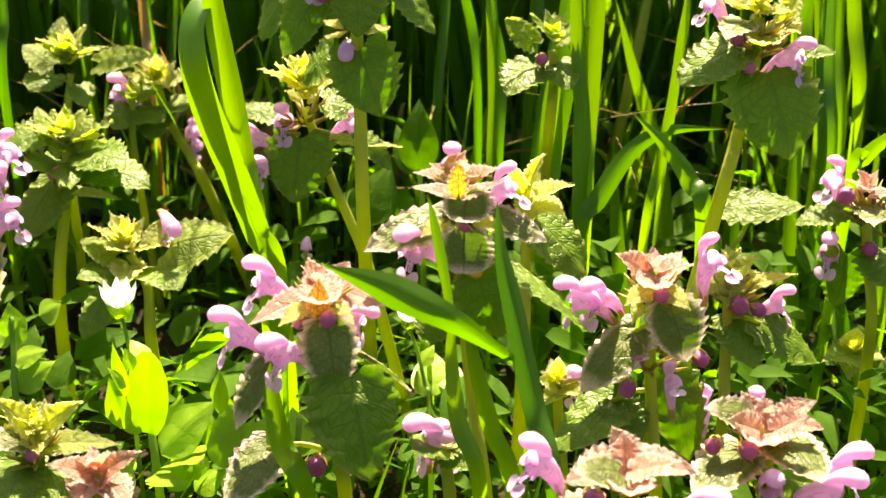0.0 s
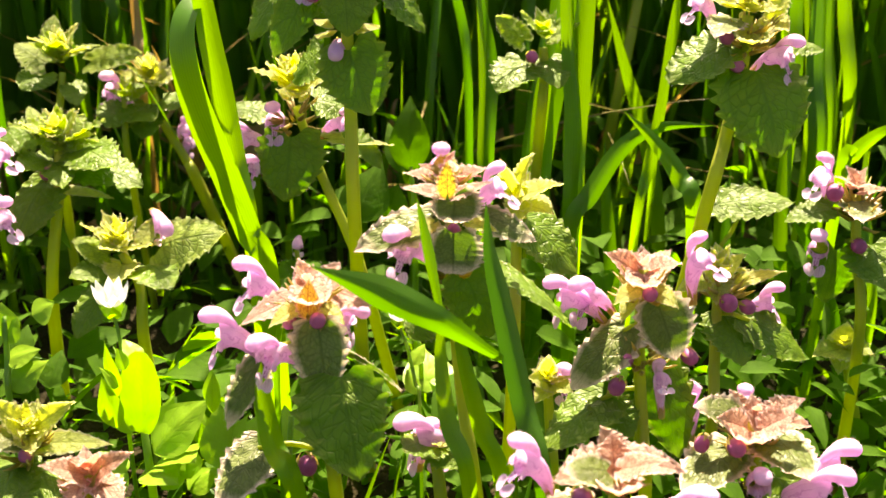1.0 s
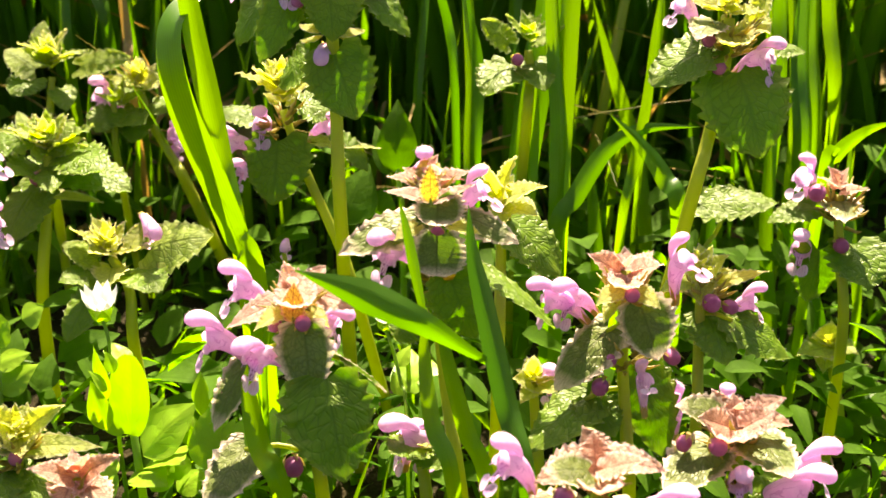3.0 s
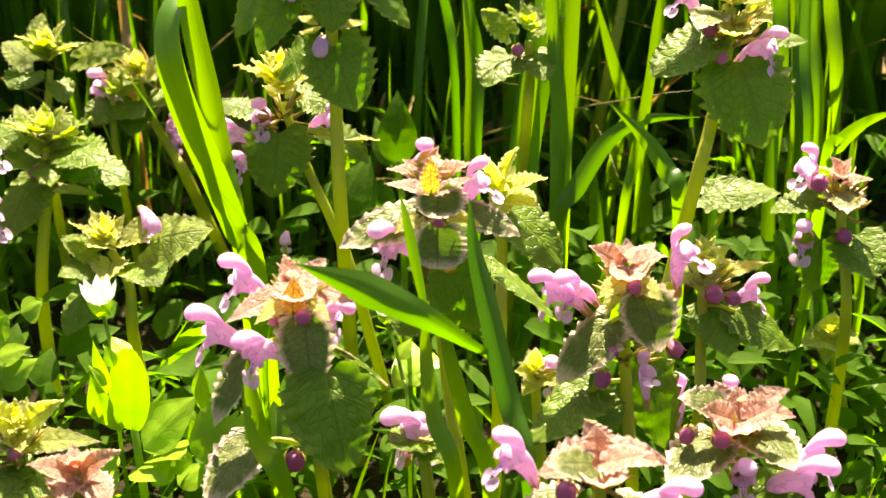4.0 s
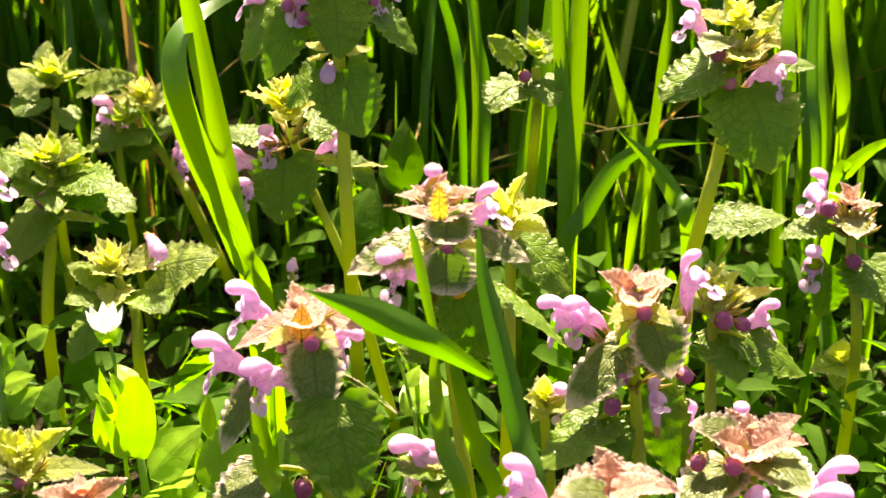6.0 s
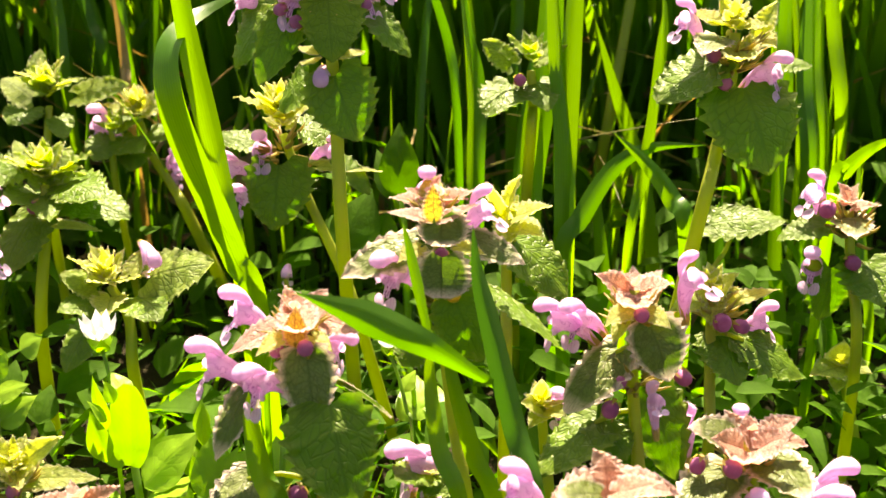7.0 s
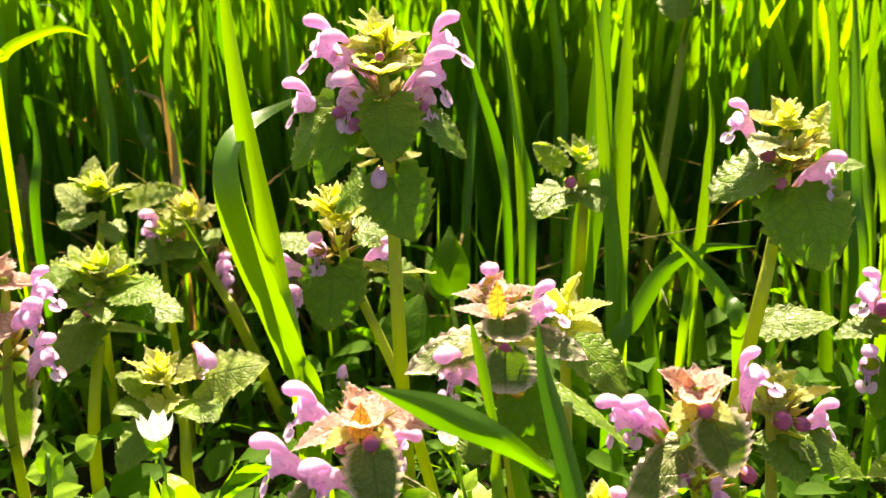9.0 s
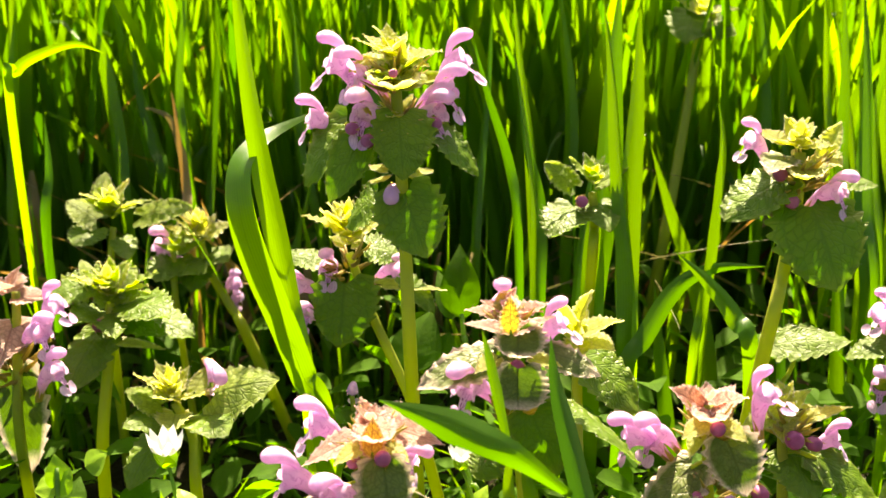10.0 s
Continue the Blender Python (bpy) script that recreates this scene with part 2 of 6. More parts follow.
def leaf(plant, base, tip, width, kind="green", roll=0.0, curl=30.0, fold=0.25, teeth=8, lobe=0.2, wave=0.6,
         hairs=True, foot=None, blunt=False, sharp=False, name="leaf", label=""):
    """A leaf from its base to its tip; its width lies level, then turns by roll about the axis. foot: where the stalk leaves the stem."""
    base, tip = Vector(base), Vector(tip)
    seed = int(abs(base.x * 7919 + base.z * 4241 + tip.x * 3571) * 1000) % 99991
    rnd = random.Random(seed)
    length = (tip - base).length
    rows, cols = (5 * teeth if teeth else 18), 12
    bend = radians(curl)
    bm = bmesh.new()
    uvs = bm.loops.layers.uv.new("uv")
    half = width / 2
    spine = [(0.0, 0.0)]
    for i in range(rows):
        a = bend * (0.5 - (i + 0.5) / rows)
        spine.append((spine[-1][0] + math.cos(a) / rows, spine[-1][1] + math.sin(a) / rows))
    chord = math.hypot(*spine[-1])
    lean = math.atan2(spine[-1][1], spine[-1][0])
    spine = [((y * math.cos(lean) + z * math.sin(lean)) / chord, (z * math.cos(lean) - y * math.sin(lean)) / chord) for y, z in spine]
    skew, ripple, turn = rnd.uniform(-0.12, 0.12), rnd.uniform(0, 6), rnd.uniform(-0.25, 0.25)
    grid = []
    for i in range(rows + 1):
        s = i / rows
        if blunt:
            h = math.sqrt(max(0.0, 1 - ((s - 0.48) / 0.54) ** 2))
        elif sharp:
            h = math.sin(math.pi * min(1, s ** 0.62 * 0.93 + 0.07)) ** 1.05
        elif lobe:
            h = math.sin(math.pi * min(1, s ** 0.68 * 0.92 + 0.08)) ** 0.66
        else:
            h = math.sin(math.pi * s ** 0.74) * (1.08 - 0.3 * s)
        h = max(h, 0.015)
        cut = (0.74 + 0.34 * abs(math.sin(math.pi * teeth * s + 0.25)) ** 0.5) if teeth and 0 < i < rows else 1.0
        row = []
        for j in range(cols + 1):
            v = 2 * j / cols - 1
            k = (cut if abs(v) > 0.95 else 1.0) * h * half
            x = v * k * (1 + skew * (1 if v > 0 else -1)) + turn * half * s * s * 0.4
            y = spine[i][0] * length - lobe * length * abs(v) ** 1.5 * (1 - s) ** 2.5
            if teeth and abs(v) > 0.95:
                y += 0.02 * length * math.cos(math.pi * 2 * teeth * s)
            z = spine[i][1] * length - fold * abs(x) * (1 - 0.5 * abs(v))
            z += wave * 0.02 * width * abs(math.sin(math.pi * (6 * s - abs(v) * 0.95))) * min(1, 4 * abs(v)) * (1 - s * 0.5)
            z += wave * 0.07 * width * v * v * math.sin(5 * s + ripple + (2 if v > 0 else 0))
            if teeth:
                z += wave * (0.038 if sharp or blunt else 0.022) * width * max(0.0, abs(v) - 0.45) / 0.55 * math.sin(2 * math.pi * teeth * s + ripple + v)
                z += (0.13 if blunt else 0.015) * width * max(0.0, max(abs(v), s if blunt else 0.0) - 0.7) / 0.3
            z += wave * 0.06 * width * (0.4 + abs(v)) * noise.noise((x * 5 / width + seed % 97, y * 5 / width, 0))
            row.append(bm.verts.new((x, y, z)))
        grid.append(row)
    for i in range(rows):
        for j in range(cols):
            f = bm.faces.new((grid[i][j], grid[i][j + 1], grid[i + 1][j + 1], grid[i + 1][j]))
            for loop, (a, b) in zip(f.loops, ((j, i), (j + 1, i), (j + 1, i + 1), (j, i + 1))):
                loop[uvs].uv = (a / cols, b / rows)
    if hairs:
        for i in range(1, rows):
            for j, out in ((0, -1), (cols, 1)):
                for _ in range(2):
                    p = grid[i][j].co + Vector((0, rnd.uniform(-0.5, 0.5) * length / rows, 0))
                    far = p + Vector((out * rnd.uniform(0.3, 1.0), rnd.uniform(-0.6, 1.0), rnd.uniform(-0.7, 0.8))) * 0.00055 * rnd.uniform(0.3, 1.0)
                    w = Vector((0, 0.00002, 0.000012))
                    bm.faces.new([bm.verts.new(q) for q in (p - w, p + w, far)]).material_index = 1
    ahead = (tip - base).normalized()
    across = ahead.cross(Vector((0, 0, 1)))
    if ahead.z < -0.7 and abs(ahead.x) < 0.5:
        across = Vector((-1, 0, 0)) + ahead * ahead.x
    elif across.length < 0.2:
        across = Vector((1, 0, 0)) - ahead * ahead.x
    across.normalize()
    across = Matrix.Rotation(radians(roll), 3, ahead) @ across
    m = Matrix((across, ahead, across.cross(ahead))).transposed().to_4x4()
    m.translation = base
    bmesh.ops.transform(bm, matrix=m, verts=bm.verts)
    if foot is not None:
        foot = Vector(foot)
        mid = (foot + base) / 2 + Vector((0, 0, 0.1 * (base - foot).length))
        tube(bm, glide([foot, mid, base + ahead * 0.04 * length], 3), 0.0006, 5, slot=2)
    ob = part(name, bm, (M[kind], M["hair"], M["stem"]), plant, label)
    return ob


def stem(plant, points, r=0.0017, mat="stem", name="stem", square=0.1):
    bm = bmesh.new()
    way = glide(points, 6)
    n = len(way) - 1
    tube(bm, way, [r * (0.72 + 0.28 * i / n) for i in range(n + 1)], 12 if square else 7, square)
    return part(name, bm, M[mat], plant)


def shell(bm, way, wide, high, open_deg, steps=14, cap=True, slot=0):
    """A hood along the way: a rounded trough open below by so many degrees."""
    rings = []
    for i, p in enumerate(way):
        t = (way[min(i + 1, len(way) - 1)] - way[max(i - 1, 0)]).normalized()
        up = Vector((1, 0, 0)).cross(t)
        ring = []
        for k in range(steps + 1):
            a = radians(-90 + open_deg / 2 + (360 - open_deg) * k / steps)
            ring.append(bm.verts.new(p + Vector((1, 0, 0)) * wide[i] * math.cos(a) + up * high[i] * math.sin(a)))
        rings.append(ring)
    for a, b in zip(rings, rings[1:]):
        for k in range(steps):
            bm.faces.new((a[k], a[k + 1], b[k + 1], b[k])).material_index = slot


MM = 0.001
made_flower = {}


def disc_lobe(bm, at, across, along, rx, ry, cup, rings=3, sides=12):
    """A rounded lobe of a petal, slightly cupped."""
    at, across, along = Vector(at) * MM, Vector(across).normalized(), Vector(along).normalized()
    out = across.cross(along)
    mid = bm.verts.new(at - out * cup * MM)
    last = None
    for k in range(1, rings + 1):
        f = k / rings
        ring = []
        for n in range(sides):
            a = 2 * math.pi * n / sides
            wob = 1 + 0.07 * math.sin(3 * a + 1)
            ring.append(bm.verts.new(at + (across * rx * math.cos(a) + along * ry * math.sin(a)) * f * wob * MM - out * cup * (1 - f * f) * MM))
        for n in range(sides):
            o = (n + 1) % sides
            bm.faces.new((mid, ring[n], ring[o]) if last is None else (last[n], ring[n], ring[o], last[o]))
        last = ring


def flower_meshes():
    """The meshes of one corolla: tube with calyx, hood and lip, in metres; it faces +y."""
    if made_flower:
        return made_flower
    bm = bmesh.new()
    way = glide([Vector(q) * MM for q in ((0, -4.4, -5.6), (0, -3.0, -3.2), (0, -1.1, -0.6), (0, 0.9, 1.5), (0, 2.8, 2.6), (0, 4.8, 2.7))], 4)
    n = len(way) - 1
    tube(bm, way, [(0.65 + 2.05 * (i / n) ** 1.8 + 0.5 * math.sin(math.pi * i / n)) * MM for i in range(n + 1)], 14, cap=False)
    for k in range(5):
        a = 2 * math.pi * k / 5
        c, s = math.cos(a), math.sin(a)
        p = [Vector((c * r * MM, s * r * MM + y * MM, z * MM)) for r, y, z in ((0.7, -4.7, -6.2), (1.15, -3.4, -3.9), (1.2, -2.5, -2.4), (1.9, -1.6, -0.4))]
        side = Vector((-s, c, 0)) * 0.7 * MM
        v = [bm.verts.new(q) for q in (p[0] - side, p[0] + side, p[1] + side, p[1] - side, p[2] - side * 0.45, p[2] + side * 0.45, p[3])]
        bm.faces.new(v[:4]).material_index = 1
        bm.faces.new((v[3], v[2], v[5], v[4])).material_index = 1
        bm.faces.new((v[4], v[5], v[6])).material_index = 1
    made_flower["flower"] = bm
    bm = bmesh.new()
    way = glide([Vector(q) * MM for q in ((0, 1.6, 3.6), (0, 2.1, 4.9), (0, 3.2, 6.2), (0, 4.7, 7.2), (0, 6.4, 7.5), (0, 7.6, 7.1), (0, 8.2, 6.5))], 4)
    n = len(way) - 1
    wide, high = [], []
    for i in range(n + 1):
        s = i / n
        k = math.sqrt(max(0.0, 1 - ((s - 0.64) / 0.362) ** 2)) if s > 0.64 else 0.42 + 0.58 * math.sin(math.pi / 2 * s / 0.64) ** 3
        wide.append(max(0.12, 2.1 * k) * MM)
        high.append(max(0.1, 1.42 * k) * MM)
    shell(bm, way, wide, high, 84, 16)
    rnd = random.Random(4)
    for _ in range(110):
        i = rnd.randrange(8, n - 1)
        a = radians(rnd.uniform(10, 170))
        p = way[i] + Vector((wide[i] * math.cos(a), 0, high[i] * math.sin(a)))
        o = Vector((math.cos(a), rnd.uniform(-0.2, 0.8), math.sin(a))) * rnd.uniform(0.3, 0.7) * MM
        w = Vector((0.03 * MM, 0.02 * MM, 0))
        bm.faces.new([bm.verts.new(q) for q in (p - w, p + w, p + o)]).material_index = 1
    made_flower["hood"] = bm
    bm = bmesh.new()
    rows, cols = 8, 8
    grid = []
    for i in range(rows + 1):
        s = i / rows
        y, z = 3.8 + 2.6 * s ** 0.9, 0.9 - 2.2 * s ** 1.3
        w = 2.3 - 1.5 * math.sin(math.pi / 2 * min(1.0, s / 0.75))
        grid.append([bm.verts.new(Vector((v * w, y - 0.2 * v * v, z + 1.1 * v * v * (1 - s) ** 0.7)) * MM) for v in (2 * j / cols - 1 for j in range(cols + 1))])
    for i in range(rows):
        for j in range(cols):
            f = bm.faces.new((grid[i][j], grid[i][j + 1], grid[i + 1][j + 1], grid[i + 1][j]))
            f.material_index = 1 if i in (3, 5, 6) and j in (2, 5) or i == 7 and j in (3, 4) else 0
    for sgn in (-1, 1):
        disc_lobe(bm, (sgn * 1.35, 6.7, -2.4), (1, -0.25 * sgn, sgn * 0.25), (0, 0.45, -0.9), 1.5, 1.6, 0.35)
        disc_lobe(bm, (sgn * 2.45, 5.0, 1.8), (0.25 * sgn, 1, 0), (0, 0, -1), 0.75, 1.25, 0.15, 2, 10)
        tip = [Vector(q) * MM for q in ((sgn * 2.2, 4.9, 1.4), (sgn * 2.5, 5.4, 1.3), (sgn * 2.7, 6.0, 0.5))]
        bm.faces.new([bm.verts.new(q) for q in tip])
    made_flower["lip"] = bm
    for key, mats in (("flower", ("petal", "calyx")), ("hood", ("petal", "hair")), ("lip", ("lip", "spot"))):
        me = bpy.data.meshes.new(key)
        made_flower[key].to_mesh(me)
        made_flower[key].free()
        for mat in mats:
            me.materials.append(M[mat])
        for p in me.polygons:
            p.use_smooth = True
        made_flower[key] = me
    return made_flower


def flower(plant, hood_at, facing, size=1.0, nod=0.0, lean=0.0, label=""):
    """A lipped flower whose hood's middle is at hood_at. facing: degrees, 0 toward -y, 90 toward +x. nod: hood up (+) or down; lean: to its side."""
    m = flower_meshes()
    turn = pose(0, 0, 0, 0, 0, 180 + facing) @ pose(0, 0, 0, nod, lean, 0) @ Matrix.Diagonal((size, size, size, 1))
    place = Matrix.Translation(Vector(hood_at) - (turn @ Vector((0, 0.0053, 0.0073)))) @ turn
    ob = new("flower", m["flower"])
    ob.parent, ob.matrix_basis = plant, place
    for key in ("hood", "lip"):
        sub = new(key, m[key])
        sub.parent = ob
    return tagged(ob, label)


def bud(plant, at, size, toward):
    """A closed round bud in its calyx cup."""
    bm = bmesh.new()
    way = glide([(0, 0, -1.15), (0, 0, -0.6), (0, 0, 0.2), (0, 0, 0.85), (0, 0, 1.05)], 3)
    n = len(way) - 1
    tube(bm, way, [max(0.05, math.sin(math.pi * (0.12 + 0.86 * i / n)) ** 0.6) for i in range(n + 1)], 12)
    for k in range(5):
        a = 2 * math.pi * k / 5
        c, s = math.cos(a), math.sin(a)
        p = [Vector((c * r, s * r, z)) for r, z in ((0.55, -2.2), (0.95, -1.2), (1.12, -0.2), (1.2, 1.1))]
        side = Vector((-s, c, 0)) * 0.36
        v = [bm.verts.new(q) for q in (p[0] - side * 0.6, p[0] + side * 0.6, p[1] + side, p[1] - side, p[2] - side * 0.6, p[2] + side * 0.6, p[3])]
        bm.faces.new(v[:4]).material_index = 1
        bm.faces.new((v[3], v[2], v[5], v[4])).material_index = 1
        bm.faces.new((v[4], v[5], v[6])).material_index = 1
    q = Vector(toward).to_track_quat("Z", "Y").to_matrix().to_4x4()
    bmesh.ops.transform(bm, matrix=Matrix.Translation(at) @ q @ Matrix.Scale(size / 2, 4), verts=bm.verts)
    return part("bud", bm, (M["bud"], M["calyx"]), plant)


def crown(plant, at, radius, count, kind, seed, rise=55.0):
    """The young leaves packed round the tip of a shoot, in crossed pairs."""
    rnd = random.Random(seed)
    at = Vector(at)
    broad = kind == "purple"
    count, radius = (max(4, count - 4), 0.85 * radius) if broad else (count, radius)
    for k in range(count):
        ring = k / max(1, count - 1)
        a = k * math.pi / 2 + (k // 4) * math.pi / 4 + rnd.uniform(-0.3, 0.3)
        e = radians(rise * (0.55 + 0.6 * ring if kind == "fresh" else 0.1 + 0.95 * ring if broad else 0.25 + 0.9 * ring) + rnd.uniform(-10, 10))
        length = radius * (1.3 - 0.6 * ring) * rnd.uniform(0.85, 1.15)
        out = Vector((math.cos(a) * math.cos(e), math.sin(a) * math.cos(e), math.sin(e)))
        low = at + Vector((0, 0, radius * 0.35 * ring)) + out * 0.12 * radius
        leaf(plant, low, low + out * length, length * (rnd.uniform(0.5, 0.7) if kind in ("young", "fresh") else rnd.uniform(0.7, 0.9)), kind, rnd.uniform(-20, 20), rnd.uniform(-15, 30), -0.35, 6, 0.1, 0.6 if broad else 1.0, sharp=True)


def calyx_fringe(plant, at, radius, count, seed):
    """The spiky calyx teeth that stand out of a whorl."""
    rnd = random.Random(seed)
    bm = bmesh.new()
    at = Vector(at)
    for _ in range(count):
        a = rnd.uniform(0, 2 * math.pi)
        e = radians(rnd.uniform(-5, 55))
        o = Vector((math.cos(a) * math.cos(e), math.sin(a) * math.cos(e), math.sin(e)))
        p = at + o * radius * 0.3 + Vector((0, 0, rnd.uniform(-0.3, 0.3) * radius))
        way = [p, p + o * radius * 0.4 + Vector((0, 0, 0.05 * radius)), p + o * radius * rnd.uniform(0.5, 0.75) + Vector((0, 0, 0.15 * radius))]
        tube(bm, way, [0.0006, 0.0004, 0.0001], 5)
    return tagged(part("calyx", bm, M["calyx"], plant), kind="stuff")


def blade(points, width, roll=0.0, label="", mat="grass", fold=0.35, base_w=0.6, twist=0.0, group="grass blades", name="grass_blade", grow=2.5):
    """A grass blade along its way, from the foot to the tip; its width faces the viewer's way, then turns by roll."""
    ob = thing(name, label or "long green grass blade with a keeled midrib", "grass", group, points[0])
    home = Vector(points[0])
    way = [p - home for p in glide(points, 9)]
    n = len(way) - 1
    bm = bmesh.new()
    uvs = bm.loops.layers.uv.new("uv")
    rows, mids = [], []
    for i, p in enumerate(way):
        s = i / n
        t = (way[min(i + 1, n)] - way[max(i - 1, 0)]).normalized()
        w = t.cross(Vector((0, 1, -0.35)).normalized())
        if w.length < 0.15:
            w = Vector((1, 0, 0))
        w.normalize()
        w = Matrix.Rotation(radians(roll + twist * math.sin(math.pi * max(0.0, s - 0.1) / 0.9)), 3, t) @ w
        up = w.cross(t)
        h = width / 2 * min(1.0, base_w + (1 - base_w) * (grow * s) ** (6.0 if base_w < 0.1 else 1.0)) * max(0.02, 1 - max(0, (s - 0.45) / 0.55) ** 1.7)
        mids.append(p - up * fold * h)
        rows.append([bm.verts.new(p + w * v * h - up * fold * h * (1 - abs(v))) for v in (-1, -0.5, 0, 0.5, 1)])
    for i in range(n):
        for j in range(4):
            f = bm.faces.new((rows[i][j], rows[i][j + 1], rows[i + 1][j + 1], rows[i + 1][j]))
            for loop, (a, b) in zip(f.loops, ((j, i), (j + 1, i), (j + 1, i + 1), (j, i + 1))):
                loop[uvs].uv = (a / 4, b / n)
    part("blade", bm, M[mat], ob)
    bm = bmesh.new()
    tube(bm, mids, [0.006 * width * max(0.15, 1 - i / n) for i in range(n + 1)], 5)
    part("midrib", bm, M[mat], ob)
    return ob


def dead_nettle(label, points, r=0.0017):
    """The plant stands at its foot; its stem runs from the top to the ground."""
    ob = thing("dead_nettle", label, "wildflower", "dead-nettles")
    a, b, foot = (Vector(p) for p in points[-3:])
    foot.x += 0.5 * (b.x - a.x) / (a.z - b.z) * (b.z - foot.z)
    points = [*points[:-1], foot]
    stem(ob, points, r)
    return ob


# ---- ground ----
bm = bmesh.new()
bmesh.ops.create_grid(bm, x_segments=120, y_segments=120, size=1.5)
for v in bm.verts:
    edge = max(abs(v.co.x), abs(v.co.y)) / 1.5
    v.co.z = 0.006 * noise.noise(v.co * 14) * (1 - edge) + 0.003 * noise.noise(v.co * 60) * (1 - edge)
    v.co.y += 0.8
far = bmesh.ops.extrude_edge_only(bm, edges=[e for e in bm.edges if e.is_boundary])["geom"]
for v in far:
    if isinstance(v, bmesh.types.BMVert):
        v.co.x *= 150
        v.co.y = 0.8 + (v.co.y - 0.8) * 150
ground = part("ground", bm, M["soil"])
tagged(ground, "dark crumbly soil under the meadow plants", "soil", "", "structure")


def white_flower(plant, at, size):
    """A small white flower: a green cup and five notched petals, seen from the side."""
    at = Vector(at)
    bm = bmesh.new()
    way = [at + Vector((0, 0, z * size)) for z in (-0.55, -0.48, -0.38, -0.3)]
    tube(bm, way, [size * k for k in (0.08, 0.16, 0.18, 0.1)], 8)
    part("calyx", bm, M["weed_stem"], plant)
    for k in range(5):
        a = 2 * math.pi * k / 5
        o = Vector((math.cos(a), math.sin(a), 0))
        low = at + Vector((0, 0, -0.5 * size)) + o * 0.08 * size
        leaf(plant, low, low + o * size * 0.42 + Vector((0, 0, size * 0.85)), size * 0.55, "lime", 0, -35, 0.1, 0, 0.0, 0.2, False, None, name="sepal")
    for k in range(5):
        for sgn in (-1, 1):
            a = 2 * math.pi * k / 5 + sgn * 0.25 + 0.3
            o = Vector((math.cos(a), math.sin(a), 0))
            low = at + Vector((0, 0, 0.1 * size)) + o * 0.2 * size
            leaf(plant, low, low + o * size * 0.5 + Vector((0, 0, size * 0.85)), size * 0.56, "white", 0, -30, 0.1, 0, 0.0, 0.2, False, None, name="petal")


# ---- the plants, nearest first ----
plant = dead_nettle("dead-nettle with purple-tinged top leaves and lilac flowers", [(0.0037, 0.2800, 0.1113), (0.0041, 0.2704, 0.0932), (0.0062, 0.2590, 0.0718), (0.0092, 0.2488, 0.0526), (0.0101, 0.2528, -0.0040)], 0.0017)
leaf(plant, (0.0073, 0.2640, 0.0975), (0.0121, 0.2600, 0.0857), 0.0138, "green")
leaf(plant, (0.0046, 0.2675, 0.1066), (0.0042, 0.2640, 0.0990), 0.0120, "tinged", blunt=True, curl=-35, fold=-0.35, wave=0.35)
leaf(plant, (0.0047, 0.2720, 0.1138), (0.0044, 0.2675, 0.1086), 0.0108, "tinged", blunt=True, curl=-35, fold=-0.35, wave=0.4)
leaf(plant, (0.0001, 0.2769, 0.1054), (-0.0161, 0.2680, 0.1015), 0.0107, "tinged", roll=-20.0)
leaf(plant, (0.0098, 0.2773, 0.1062), (0.0221, 0.2729, 0.1022), 0.0076, "tinged", roll=25.0)
leaf(plant, (0.0140, 0.2716, 0.0955), (0.0294, 0.2623, 0.0865), 0.0088, "green", roll=-12.0)
leaf(plant, (0.0019, 0.2805, 0.1122), (-0.0062, 0.2796, 0.1148), 0.0064, "purple", curl=12.0, fold=-0.25, sharp=True, roll=-12.2)
leaf(plant, (0.0041, 0.2805, 0.1122), (0.0121, 0.2801, 0.1158), 0.0064, "purple", curl=12.0, fold=-0.25, sharp=True, roll=12.2)
leaf(plant, (0.0029, 0.2789, 0.1134), (0.0027, 0.2857, 0.1178), 0.0061, "young", curl=12.0, fold=-0.25, sharp=True)
leaf(plant, (-0.0017, 0.2670, 0.0868), (-0.0047, 0.2647, 0.0825), 0.0102, "green", roll=-10.0)
leaf(plant, (0.0079, 0.2728, 0.1062), (0.0138, 0.2700, 0.1053), 0.0052, "young", curl=12.0, fold=-0.25, sharp=True, roll=8.8)
leaf(plant, (0.0001, 0.2710, 0.1071), (-0.0046, 0.2660, 0.1063), 0.0049, "young", curl=12.0, fold=-0.25, sharp=True, roll=-15.0)
leaf(plant, (0.0032, 0.2700, 0.1145), (0.0032, 0.2730, 0.1210), 0.0046, "heart", curl=12.0, fold=-0.25, sharp=True)
leaf(plant, (0.0013, 0.2720, 0.1132), (-0.0066, 0.2719, 0.1152), 0.0049, "purple", curl=12.0, fold=-0.25, sharp=True, roll=-10.5)
leaf(plant, (0.0048, 0.2720, 0.1132), (0.0127, 0.2732, 0.1156), 0.0045, "purple", curl=12.0, fold=-0.25, sharp=True, roll=10.5)
crown(plant, (0.0029, 0.2807, 0.1126), 0.0063, 9, "purple", 21, 60)
calyx_fringe(plant, (0.0037, 0.2786, 0.1086), 0.0073, 26, 22)
calyx_fringe(plant, (0.0037, 0.2704, 0.0932), 0.0073, 20, 23)
flower(plant, (0.0019, 0.2820, 0.1194), 0, 0.95, 10, 0)
flower(plant, (0.0130, 0.2799, 0.1154), 75, 0.9, 25, 0)
flower(plant, (-0.0074, 0.2701, 0.1055), -40, 1.1, -5, 0)
bud(plant, (0.0045, 0.2720, 0.1048), 0.0031, (0, -1, 0.3))

